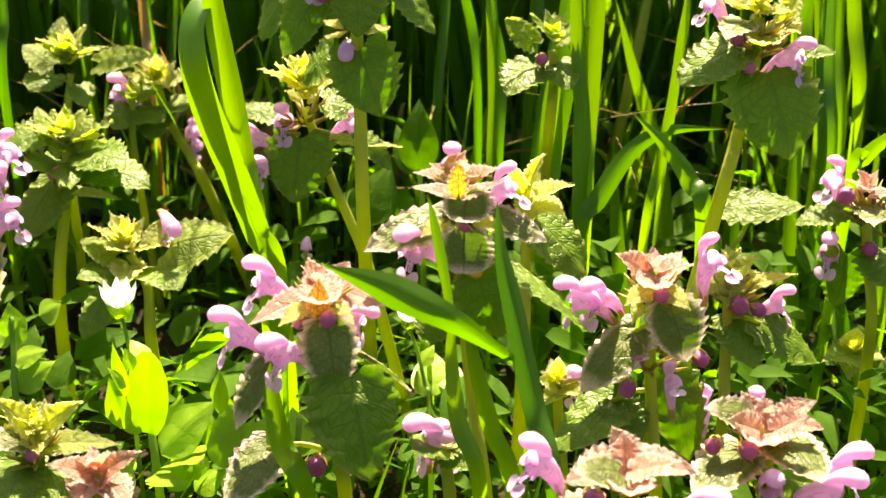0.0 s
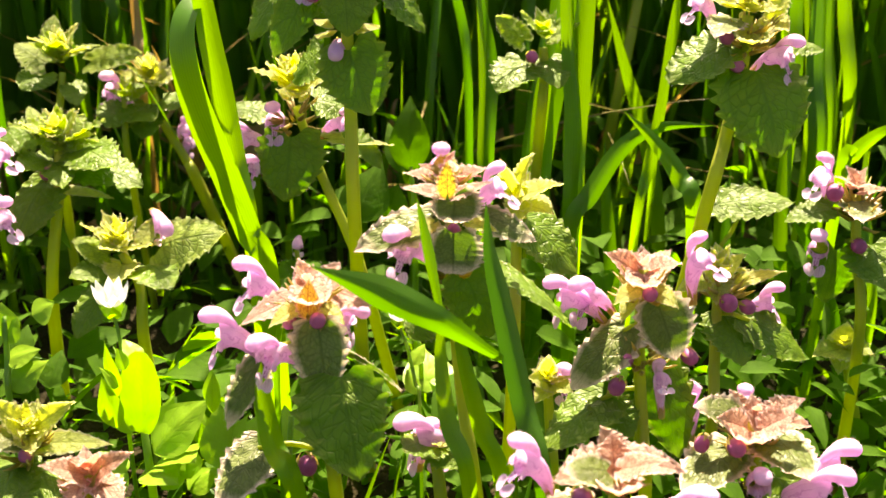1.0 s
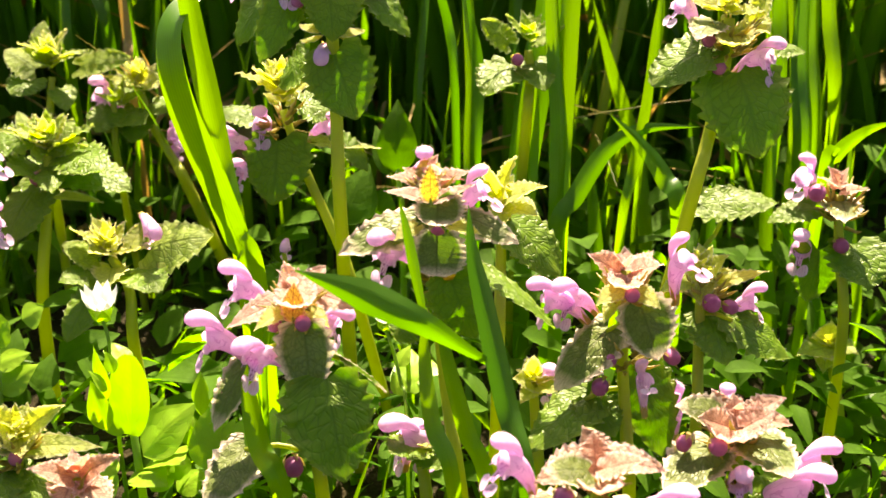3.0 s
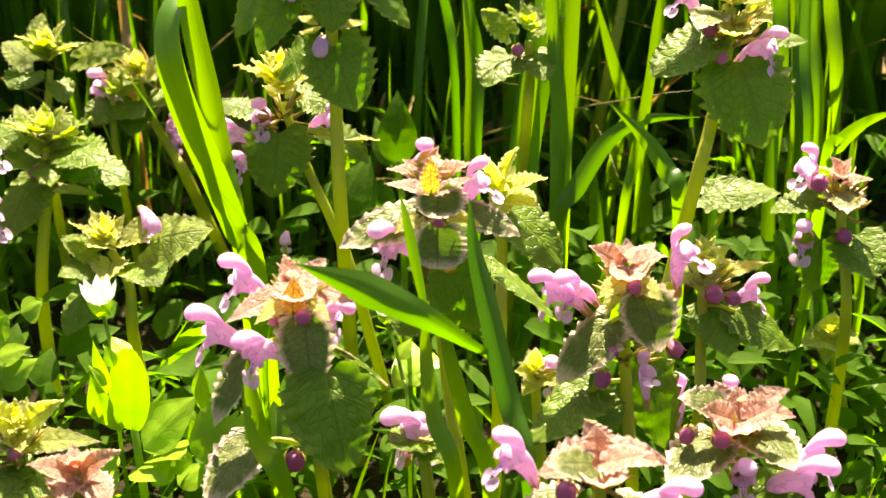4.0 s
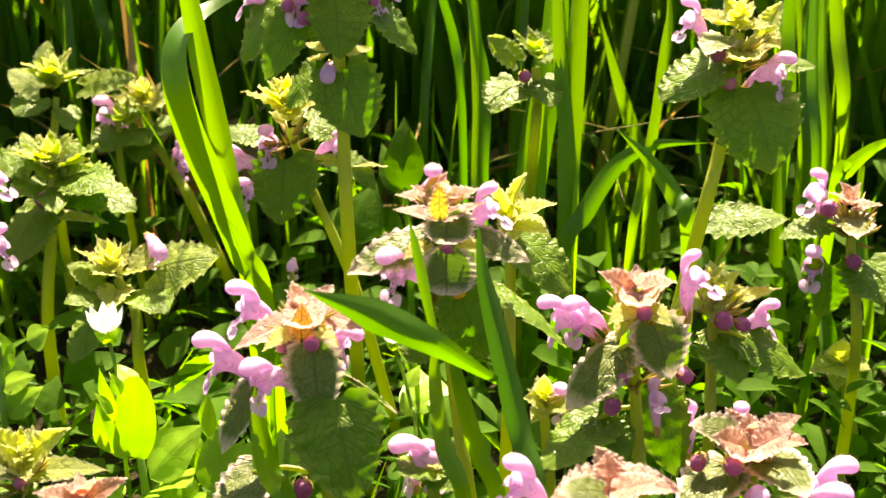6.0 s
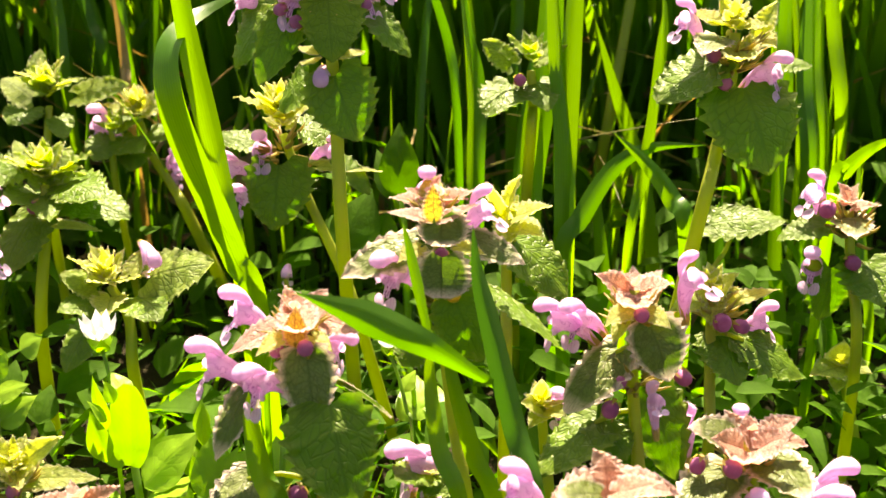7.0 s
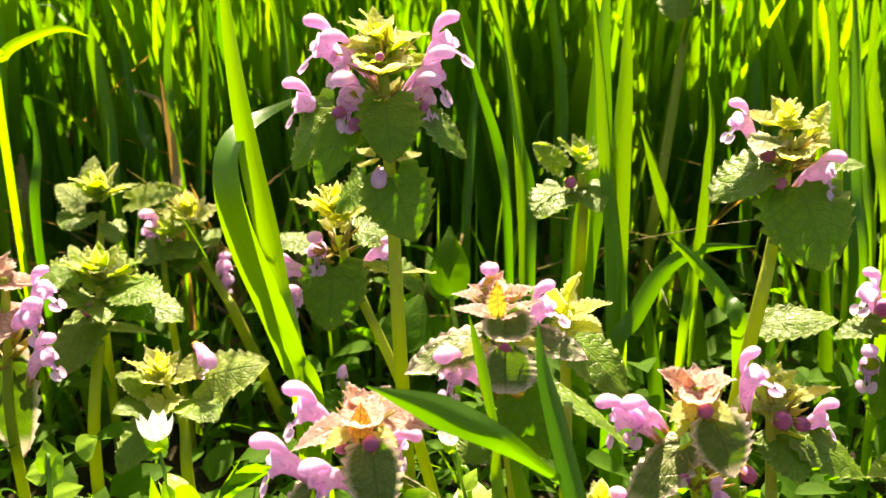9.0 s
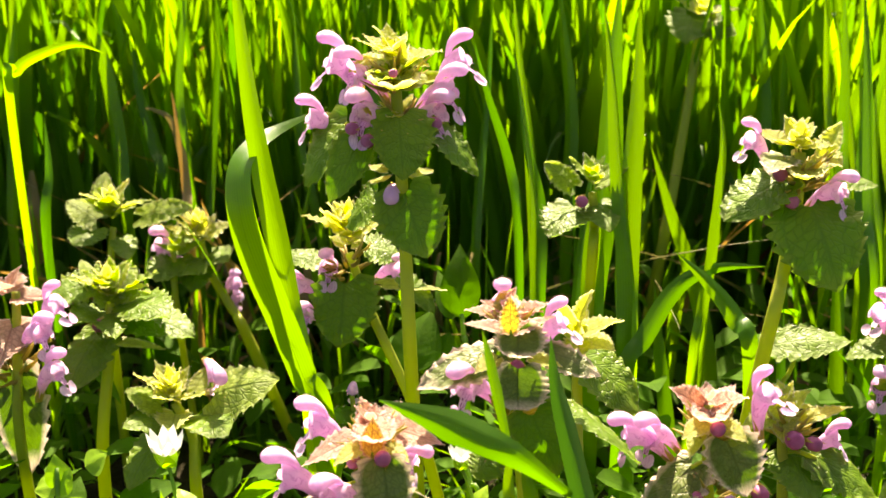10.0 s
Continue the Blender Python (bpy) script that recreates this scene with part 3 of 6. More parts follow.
plant = dead_nettle("dead-nettle with pale yellow-green young leaves", [(0.0200, 0.3059, 0.0960), (0.0194, 0.2978, 0.0808), (0.0187, 0.2878, 0.0621), (0.0185, 0.2918, -0.0040)], 0.0017)
leaf(plant, (0.0191, 0.3023, 0.0978), (0.0228, 0.2998, 0.1101), 0.0088, "young", curl=12.0, fold=-0.25, sharp=True, roll=45.0)
leaf(plant, (0.0204, 0.3023, 0.0978), (0.0299, 0.2964, 0.1038), 0.0090, "young", curl=12.0, fold=-0.25, sharp=True, roll=14.0)
leaf(plant, (0.0211, 0.3013, 0.0961), (0.0276, 0.2931, 0.0977), 0.0084, "young", curl=12.0, fold=-0.25, sharp=True, roll=8.8)
leaf(plant, (0.0185, 0.3026, 0.0984), (0.0148, 0.2990, 0.1086), 0.0076, "young", curl=12.0, fold=-0.25, sharp=True)
leaf(plant, (0.0198, 0.3017, 0.0966), (0.0193, 0.2921, 0.0956), 0.0068, "young", curl=12.0, fold=-0.25, sharp=True)
leaf(plant, (0.0185, 0.3023, 0.0978), (0.0129, 0.2969, 0.1047), 0.0070, "young", curl=12.0, fold=-0.25, sharp=True, roll=-45.0)
crown(plant, (0.0207, 0.3062, 0.0966), 0.0050, 8, "young", 24, 60)
leaf(plant, (0.0213, 0.3037, 0.0919), (0.0333, 0.2973, 0.0799), 0.0158, "green", foot=(0.0200, 0.3040, 0.0925), roll=11.0)

plant = dead_nettle("dead-nettle with rosy top leaves and four lilac flowers", [(-0.0260, 0.2654, 0.0946), (-0.0237, 0.2593, 0.0830), (-0.0221, 0.2520, 0.0694), (-0.0205, 0.2448, 0.0557), (-0.0200, 0.2488, -0.0040)], 0.0017)
leaf(plant, (-0.0268, 0.2684, 0.0915), (-0.0285, 0.2712, 0.0989), 0.0077, "purple", curl=12.0, fold=-0.25, sharp=True)
leaf(plant, (-0.0261, 0.2640, 0.0961), (-0.0246, 0.2497, 0.0990), 0.0088, "purple", blunt=True, curl=-35, fold=-0.5, wave=0.9)
leaf(plant, (-0.0296, 0.2644, 0.0927), (-0.0401, 0.2567, 0.0908), 0.0066, "purple", curl=12.0, fold=-0.25, sharp=True, roll=-20.0)
leaf(plant, (-0.0221, 0.2653, 0.0944), (-0.0110, 0.2600, 0.0929), 0.0071, "purple", curl=12.0, fold=-0.25, sharp=True, roll=20.0)
leaf(plant, (-0.0238, 0.2677, 0.0946), (-0.0199, 0.2732, 0.0964), 0.0061, "purple", curl=12.0, fold=-0.25, sharp=True, roll=5.0)
leaf(plant, (-0.0232, 0.2530, 0.0924), (-0.0216, 0.2460, 0.0805), 0.0123, "tinged")
leaf(plant, (-0.0359, 0.2586, 0.0818), (-0.0427, 0.2466, 0.0720), 0.0083, "tinged", foot=(-0.0266, 0.2604, 0.0851))
leaf(plant, (-0.0171, 0.2587, 0.0820), (-0.0067, 0.2553, 0.0755), 0.0040, "tinged", foot=(-0.0231, 0.2599, 0.0841), roll=-55)
leaf(plant, (-0.0187, 0.2465, 0.0848), (-0.0148, 0.2332, 0.0688), 0.0192, "green", lobe=0.1)
leaf(plant, (-0.0368, 0.2498, 0.0652), (-0.0436, 0.2357, 0.0599), 0.0130, "tinged", foot=(-0.0231, 0.2493, 0.0641))
leaf(plant, (-0.0283, 0.2566, 0.0949), (-0.0332, 0.2505, 0.0941), 0.0044, "young", curl=12.0, fold=-0.25, sharp=True, roll=-15.0)
leaf(plant, (-0.0224, 0.2583, 0.0939), (-0.0179, 0.2532, 0.0929), 0.0046, "young", curl=12.0, fold=-0.25, sharp=True, roll=5.0)
crown(plant, (-0.0264, 0.2654, 0.0946), 0.0054, 8, "purple", 25, 60)
leaf(plant, (-0.0255, 0.2545, 0.0951), (-0.0256, 0.2590, 0.1007), 0.0052, "heart", curl=12.0, fold=-0.25, sharp=True)
calyx_fringe(plant, (-0.0257, 0.2635, 0.0909), 0.0077, 26, 26)
flower(plant, (-0.0390, 0.2679, 0.0992), -75, 1.05, 8, 0)
flower(plant, (-0.0450, 0.2577, 0.0928), -80, 1.1, 0, 0)
flower(plant, (-0.0350, 0.2501, 0.0912), -45, 1.05, -8, 0)
flower(plant, (-0.0161, 0.2659, 0.0891), 70, 0.9, -20, 0)
bud(plant, (-0.0233, 0.2520, 0.0948), 0.0034, (0, -1, 0.3))
bud(plant, (-0.0294, 0.2552, 0.0924), 0.0028, (-0.4, -1, 0.2))
bud(plant, (-0.0263, 0.2446, 0.0639), 0.0042, (0.2, -1, 0.2))

plant = dead_nettle("dead-nettle with lilac flowers and dull purple-green leaves", [(0.0467, 0.2803, 0.0905), (0.0457, 0.2721, 0.0750), (0.0463, 0.2639, 0.0596), (0.0469, 0.2567, 0.0462), (0.0471, 0.2607, -0.0040)], 0.0017)
leaf(plant, (0.0457, 0.2800, 0.0899), (0.0375, 0.2785, 0.0957), 0.0074, "purple", curl=12.0, fold=-0.25, sharp=True, roll=-40.0)
leaf(plant, (0.0479, 0.2801, 0.0903), (0.0547, 0.2773, 0.0935), 0.0082, "purple", curl=12.0, fold=-0.25, sharp=True, roll=12.2)
leaf(plant, (0.0471, 0.2830, 0.0892), (0.0471, 0.2864, 0.0934), 0.0041, "purple", curl=12.0, fold=-0.25, sharp=True)
leaf(plant, (0.0469, 0.2800, 0.0899), (0.0451, 0.2660, 0.0935), 0.0081, "purple", blunt=True, curl=-35, fold=-0.5, wave=0.9)
leaf(plant, (0.0486, 0.2687, 0.0879), (0.0524, 0.2625, 0.0783), 0.0130, "tinged")
leaf(plant, (0.0426, 0.2741, 0.0789), (0.0306, 0.2645, 0.0693), 0.0129, "tinged", foot=(0.0457, 0.2744, 0.0795), roll=-5.0)
leaf(plant, (0.0376, 0.2669, 0.0654), (0.0245, 0.2550, 0.0600), 0.0146, "green", foot=(0.0457, 0.2680, 0.0673))
leaf(plant, (0.0388, 0.2667, 0.0649), (0.0434, 0.2584, 0.0611), 0.0116, "green")
leaf(plant, (0.0507, 0.2731, 0.0685), (0.0546, 0.2624, 0.0523), 0.0128, "green")
leaf(plant, (0.0446, 0.2732, 0.0899), (0.0383, 0.2645, 0.0907), 0.0057, "young", curl=12.0, fold=-0.25, sharp=True, roll=-10.0)
leaf(plant, (0.0480, 0.2730, 0.0896), (0.0526, 0.2659, 0.0891), 0.0060, "young", curl=12.0, fold=-0.25, sharp=True, roll=15.0)
leaf(plant, (0.0439, 0.2744, 0.0881), (0.0404, 0.2661, 0.0852), 0.0046, "young", curl=12.0, fold=-0.25, sharp=True)
crown(plant, (0.0467, 0.2800, 0.0899), 0.0055, 8, "purple", 27, 55)
leaf(plant, (0.0457, 0.2801, 0.0903), (0.0414, 0.2858, 0.0924), 0.0063, "purple", curl=12.0, fold=-0.25, sharp=True, roll=-10.0)
leaf(plant, (0.0479, 0.2803, 0.0905), (0.0534, 0.2867, 0.0920), 0.0065, "purple", curl=12.0, fold=-0.25, sharp=True)
calyx_fringe(plant, (0.0469, 0.2773, 0.0850), 0.0087, 30, 28)
calyx_fringe(plant, (0.0463, 0.2703, 0.0717), 0.0075, 20, 29)
flower(plant, (0.0325, 0.2755, 0.0900), -50, 1.0, -5, 0)
flower(plant, (0.0274, 0.2773, 0.0892), -85, 1.0, -8, 0)
flower(plant, (0.0582, 0.2833, 0.0962), 55, 1.0, 40, 0)
flower(plant, (0.0586, 0.2729, 0.0638), -30, 1.0, 35, 0)
flower(plant, (0.0491, 0.2652, 0.0750), 10, 0.7, 60, 0)
bud(plant, (0.0467, 0.2691, 0.0907), 0.0034, (0, -1, 0.3))
bud(plant, (0.0402, 0.2647, 0.0698), 0.0039, (-0.3, -1, 0.2))
bud(plant, (0.0562, 0.2678, 0.0755), 0.0035, (0.4, -1, 0))
bud(plant, (0.0426, 0.2675, 0.0750), 0.0027, (0, -1, 0.3))

plant = dead_nettle("dead-nettle with yellow-green young leaves", [(0.0681, 0.3015, 0.0772), (0.0671, 0.2920, 0.0594), (0.0661, 0.2832, 0.0428), (0.0657, 0.2872, -0.0040)], 0.0017)
leaf(plant, (0.0681, 0.3014, 0.0770), (0.0742, 0.3004, 0.0836), 0.0068, "young", curl=12.0, fold=-0.25, sharp=True, roll=35.0)
leaf(plant, (0.0674, 0.3015, 0.0772), (0.0622, 0.3004, 0.0836), 0.0070, "young", curl=12.0, fold=-0.25, sharp=True, roll=-45.0)
leaf(plant, (0.0721, 0.3004, 0.0751), (0.0835, 0.2983, 0.0797), 0.0054, "young", curl=12.0, fold=-0.25, sharp=True, roll=10.5)
leaf(plant, (0.0681, 0.3009, 0.0760), (0.0666, 0.2946, 0.0727), 0.0072, "young", curl=12.0, fold=-0.25, sharp=True)
leaf(plant, (0.0654, 0.3009, 0.0760), (0.0573, 0.2962, 0.0756), 0.0064, "young", curl=12.0, fold=-0.25, sharp=True, roll=-20.0)
leaf(plant, (0.0694, 0.2968, 0.0683), (0.0727, 0.2856, 0.0615), 0.0139, "green")
leaf(plant, (0.0748, 0.2965, 0.0677), (0.0897, 0.2936, 0.0581), 0.0125, "green", foot=(0.0681, 0.2971, 0.0689), roll=16.5)
crown(plant, (0.0681, 0.3015, 0.0772), 0.0061, 8, "young", 30, 55)
flower(plant, (0.0813, 0.3000, 0.0744), 80, 0.85, 5, 0)
bud(plant, (0.0697, 0.2948, 0.0732), 0.0045, (0, -1, 0.3))
bud(plant, (0.0742, 0.2944, 0.0723), 0.0035, (0.5, -1, 0.2))
calyx_fringe(plant, (0.0687, 0.2990, 0.0725), 0.0081, 20, 31)

plant = dead_nettle("dead-nettle with rosy crown and lilac flowers", [(0.0679, 0.2520, 0.0694), (0.0683, 0.2476, 0.0610), (0.0687, 0.2420, 0.0505), (0.0689, 0.2460, -0.0040)], 0.0017)
leaf(plant, (0.0655, 0.2523, 0.0699), (0.0547, 0.2501, 0.0743), 0.0087, "tinged", roll=-30.0)
leaf(plant, (0.0667, 0.2518, 0.0688), (0.0634, 0.2373, 0.0735), 0.0093, "purple", blunt=True, curl=-35, fold=-0.5, wave=0.9)
leaf(plant, (0.0709, 0.2523, 0.0699), (0.0791, 0.2483, 0.0708), 0.0080, "purple", curl=12.0, fold=-0.25, sharp=True, roll=20.0)
leaf(plant, (0.0668, 0.2550, 0.0685), (0.0636, 0.2586, 0.0732), 0.0062, "purple", curl=12.0, fold=-0.25, sharp=True, roll=-10.0)
leaf(plant, (0.0715, 0.2527, 0.0706), (0.0786, 0.2544, 0.0738), 0.0061, "purple", curl=12.0, fold=-0.25, sharp=True, roll=15.0)
leaf(plant, (0.0723, 0.2505, 0.0664), (0.0761, 0.2348, 0.0668), 0.0138, "tinged")
leaf(plant, (0.0628, 0.2493, 0.0641), (0.0510, 0.2349, 0.0627), 0.0140, "tinged")
leaf(plant, (0.0676, 0.2498, 0.0695), (0.0676, 0.2548, 0.0746), 0.0077, "purple", curl=12.0, fold=-0.25, sharp=True)
leaf(plant, (0.0686, 0.2464, 0.0716), (0.0748, 0.2462, 0.0755), 0.0078, "purple", curl=12.0, fold=-0.25, sharp=True, roll=20.0)
leaf(plant, (0.0651, 0.2464, 0.0716), (0.0580, 0.2442, 0.0759), 0.0076, "purple", curl=12.0, fold=-0.25, sharp=True, roll=-35.0)
crown(plant, (0.0683, 0.2523, 0.0699), 0.0043, 7, "purple", 32, 60)
calyx_fringe(plant, (0.0679, 0.2498, 0.0652), 0.0083, 28, 33)
flower(plant, (0.0685, 0.2653, 0.0688), 0, 0.85, 10, 0)
flower(plant, (0.0864, 0.2477, 0.0655), 85, 1.15, 0, 0)
flower(plant, (0.0835, 0.2403, 0.0643), 70, 1.2, -10, 0)
flower(plant, (0.0665, 0.2355, 0.0681), 0, 0.92, -6, 0)
bud(plant, (0.0622, 0.2413, 0.0704), 0.0039, (0, -1, 0.3))
bud(plant, (0.0561, 0.2465, 0.0675), 0.0033, (-0.4, -1, 0.1))
leaf(plant, (0.0733, 0.2465, 0.0589), (0.0768, 0.2367, 0.0501), 0.0140, "green")

plant = dead_nettle("dead-nettle with rosy crown beside lilac flowers", [(0.0352, 0.2256, 0.0793), (0.0350, 0.2213, 0.0712), (0.0347, 0.2162, 0.0616), (0.0346, 0.2202, -0.0040)], 0.0017)
leaf(plant, (0.0354, 0.2282, 0.0778), (0.0327, 0.2320, 0.0827), 0.0074, "purple", curl=12.0, fold=-0.25, sharp=True)
leaf(plant, (0.0374, 0.2256, 0.0793), (0.0484, 0.2228, 0.0783), 0.0072, "purple", curl=12.0, fold=-0.25, sharp=True, roll=20.0)
leaf(plant, (0.0333, 0.2253, 0.0786), (0.0228, 0.2202, 0.0776), 0.0100, "purple", curl=12.0, fold=-0.25, sharp=True, roll=-15.0)
leaf(plant, (0.0352, 0.2243, 0.0769), (0.0340, 0.2094, 0.0828), 0.0090, "purple", blunt=True, curl=-35, fold=-0.5, wave=0.9)
leaf(plant, (0.0363, 0.2259, 0.0798), (0.0401, 0.2302, 0.0793), 0.0059, "purple", curl=12.0, fold=-0.25, sharp=True, roll=5.0)
leaf(plant, (0.0345, 0.2216, 0.0803), (0.0339, 0.2265, 0.0852), 0.0077, "purple", curl=12.0, fold=-0.25, sharp=True)
leaf(plant, (0.0360, 0.2199, 0.0813), (0.0438, 0.2173, 0.0850), 0.0075, "purple", curl=12.0, fold=-0.25, sharp=True, roll=8.8)
leaf(plant, (0.0329, 0.2197, 0.0810), (0.0244, 0.2147, 0.0844), 0.0087, "tinged", roll=-25.0)
crown(plant, (0.0352, 0.2256, 0.0793), 0.0037, 7, "purple", 34, 60)
calyx_fringe(plant, (0.0352, 0.2233, 0.0750), 0.0076, 26, 35)
flower(plant, (0.0176, 0.2256, 0.0836), -70, 1.05, 15, 0)
flower(plant, (0.0509, 0.2193, 0.0759), 70, 1.1, -10, 0)
bud(plant, (0.0277, 0.2141, 0.0789), 0.0040, (0, -1, 0.3))
leaf(plant, (0.0309, 0.2213, 0.0712), (0.0185, 0.2120, 0.0706), 0.0132, "tinged", roll=-5.0)
leaf(plant, (0.0374, 0.2213, 0.0712), (0.0433, 0.2099, 0.0710), 0.0126, "tinged", roll=5.0)

plant = dead_nettle("dead-nettle with bright yellow-green crown and lilac flowers", [(-0.0366, 0.3576, 0.0975), (-0.0314, 0.3506, 0.0843), (-0.0216, 0.3400, 0.0644), (-0.0179, 0.3344, 0.0538), (-0.0167, 0.3384, -0.0040)], 0.0017)
leaf(plant, (-0.0374, 0.3594, 0.1008), (-0.0426, 0.3622, 0.1061), 0.0050, "young", curl=12.0, fold=-0.25, sharp=True, roll=-15.0)
leaf(plant, (-0.0366, 0.3597, 0.1015), (-0.0359, 0.3636, 0.1088), 0.0039, "young", curl=12.0, fold=-0.25, sharp=True)
leaf(plant, (-0.0351, 0.3594, 0.1008), (-0.0306, 0.3622, 0.1061), 0.0050, "young", curl=12.0, fold=-0.25, sharp=True, roll=20.0)
leaf(plant, (-0.0359, 0.3587, 0.0995), (-0.0321, 0.3604, 0.1028), 0.0057, "young", curl=12.0, fold=-0.25, sharp=True, roll=25.0)
leaf(plant, (-0.0381, 0.3587, 0.0995), (-0.0419, 0.3597, 0.1015), 0.0056, "young", curl=12.0, fold=-0.25, sharp=True, roll=-8.8)
crown(plant, (-0.0361, 0.3538, 0.1031), 0.0093, 16, "young", 36, 72)
leaf(plant, (-0.0377, 0.3501, 0.0918), (-0.0387, 0.3404, 0.0778), 0.0186, "green")
leaf(plant, (-0.0441, 0.3566, 0.0955), (-0.0542, 0.3595, 0.0968), 0.0093, "green", roll=-16.5)
leaf(plant, (-0.0314, 0.3583, 0.0989), (-0.0232, 0.3591, 0.0961), 0.0125, "green", roll=19.2)
leaf(plant, (-0.0276, 0.3534, 0.0896), (-0.0109, 0.3544, 0.0872), 0.0057, "young", curl=12.0, fold=-0.25, sharp=True, roll=10.5)
leaf(plant, (-0.0216, 0.3541, 0.0909), (-0.0141, 0.3499, 0.0829), 0.0074, "green", roll=15.0)
flower(plant, (-0.0418, 0.3502, 0.1006), -10, 0.95, 0, 0)
flower(plant, (-0.0523, 0.3515, 0.0946), -70, 0.95, -10, 0)
flower(plant, (-0.0482, 0.3457, 0.0878), -50, 0.75, -5, 0)
flower(plant, (-0.0234, 0.3569, 0.0962), 60, 0.8, -5, 0)
calyx_fringe(plant, (-0.0366, 0.3555, 0.0935), 0.0090, 22, 37)

plant = dead_nettle("tall dead-nettle with pale crown and many lilac flowers", [(-0.0226, 0.3500, 0.1515), (-0.0216, 0.3442, 0.1371), (-0.0205, 0.3321, 0.1072), (-0.0197, 0.3211, 0.0798), (-0.0195, 0.3251, -0.0040)], 0.002)
crown(plant, (-0.0228, 0.3500, 0.1515), 0.0084, 10, "young", 38, 45)
leaf(plant, (-0.0212, 0.3389, 0.1401), (-0.0207, 0.3299, 0.1273), 0.0157, "green")
leaf(plant, (-0.0226, 0.3488, 0.1486), (-0.0219, 0.3305, 0.1487), 0.0126, "young", blunt=True, curl=-35, fold=-0.5, wave=0.9)
leaf(plant, (-0.0308, 0.3429, 0.1341), (-0.0382, 0.3330, 0.1205), 0.0107, "green", foot=(-0.0216, 0.3437, 0.1358), roll=-5.0)
leaf(plant, (-0.0347, 0.3500, 0.1358), (-0.0455, 0.3440, 0.1213), 0.0152, "green", foot=(-0.0216, 0.3442, 0.1371), roll=-13.8)
leaf(plant, (-0.0125, 0.3437, 0.1356), (-0.0019, 0.3432, 0.1233), 0.0110, "green", foot=(-0.0216, 0.3439, 0.1365), roll=22.0)
leaf(plant, (-0.0204, 0.3338, 0.1222), (-0.0156, 0.3256, 0.1083), 0.0181, "green")
leaf(plant, (-0.0280, 0.3430, 0.1184), (-0.0357, 0.3438, 0.1099), 0.0147, "green", roll=-24.8)
leaf(plant, (-0.0254, 0.3500, 0.1516), (-0.0323, 0.3478, 0.1516), 0.0070, "young", curl=12.0, fold=-0.25, sharp=True, roll=-14.0)
leaf(plant, (-0.0198, 0.3500, 0.1514), (-0.0134, 0.3475, 0.1504), 0.0071, "young", curl=12.0, fold=-0.25, sharp=True, roll=12.2)
leaf(plant, (-0.0225, 0.3502, 0.1521), (-0.0251, 0.3506, 0.1585), 0.0068, "young", curl=12.0, fold=-0.25, sharp=True, roll=-40.0)
leaf(plant, (-0.0211, 0.3502, 0.1521), (-0.0195, 0.3504, 0.1577), 0.0073, "young", curl=12.0, fold=-0.25, sharp=True, roll=45.0)
leaf(plant, (-0.0247, 0.3397, 0.1262), (-0.0298, 0.3441, 0.1263), 0.0046, "young", curl=12.0, fold=-0.25, sharp=True, roll=-10.5)
leaf(plant, (-0.0184, 0.3395, 0.1253), (-0.0132, 0.3435, 0.1246), 0.0048, "young", curl=12.0, fold=-0.25, sharp=True, roll=12.2)
leaf(plant, (-0.0247, 0.3389, 0.1242), (-0.0292, 0.3425, 0.1224), 0.0044, "young", curl=12.0, fold=-0.25, sharp=True, roll=-15.7)
leaf(plant, (-0.0184, 0.3389, 0.1240), (-0.0143, 0.3422, 0.1213), 0.0050, "young", curl=12.0, fold=-0.25, sharp=True, roll=15.7)
flower(plant, (-0.0378, 0.3539, 0.1564), -80, 1.22, 15, 0)
flower(plant, (-0.0336, 0.3488, 0.1542), -60, 1.16, 0, 0)
flower(plant, (-0.0309, 0.3391, 0.1461), -35, 1.22, -5, 0)
flower(plant, (-0.0447, 0.3540, 0.1408), -80, 1.04, 5, 0)
flower(plant, (-0.0063, 0.3561, 0.1556), 80, 1.22, 20, 0)
flower(plant, (-0.0079, 0.3472, 0.1496), 70, 1.22, 0, 0)
flower(plant, (-0.0108, 0.3430, 0.1444), 50, 1.16, -5, 0)
flower(plant, (-0.0235, 0.3320, 0.1229), 0, 0.93, -40, 0)
bud(plant, (-0.0291, 0.3387, 0.1344), 0.0036, (0, -1, 0.3))
bud(plant, (-0.0329, 0.3398, 0.1373), 0.0031, (-0.5, -1, 0.2))
bud(plant, (-0.0124, 0.3404, 0.1380), 0.0031, (0.5, -1, 0.1))
bud(plant, (-0.0221, 0.3371, 0.1517), 0.0022, (0, -1, 0.3))
calyx_fringe(plant, (-0.0220, 0.3479, 0.1463), 0.0105, 28, 39)
calyx_fringe(plant, (-0.0216, 0.3439, 0.1365), 0.0084, 20, 40)
crown(plant, (-0.0220, 0.3475, 0.1452), 0.0105, 9, "fresh", 70, 25)
crown(plant, (-0.0216, 0.3440, 0.1368), 0.0080, 7, "young", 71, 25)

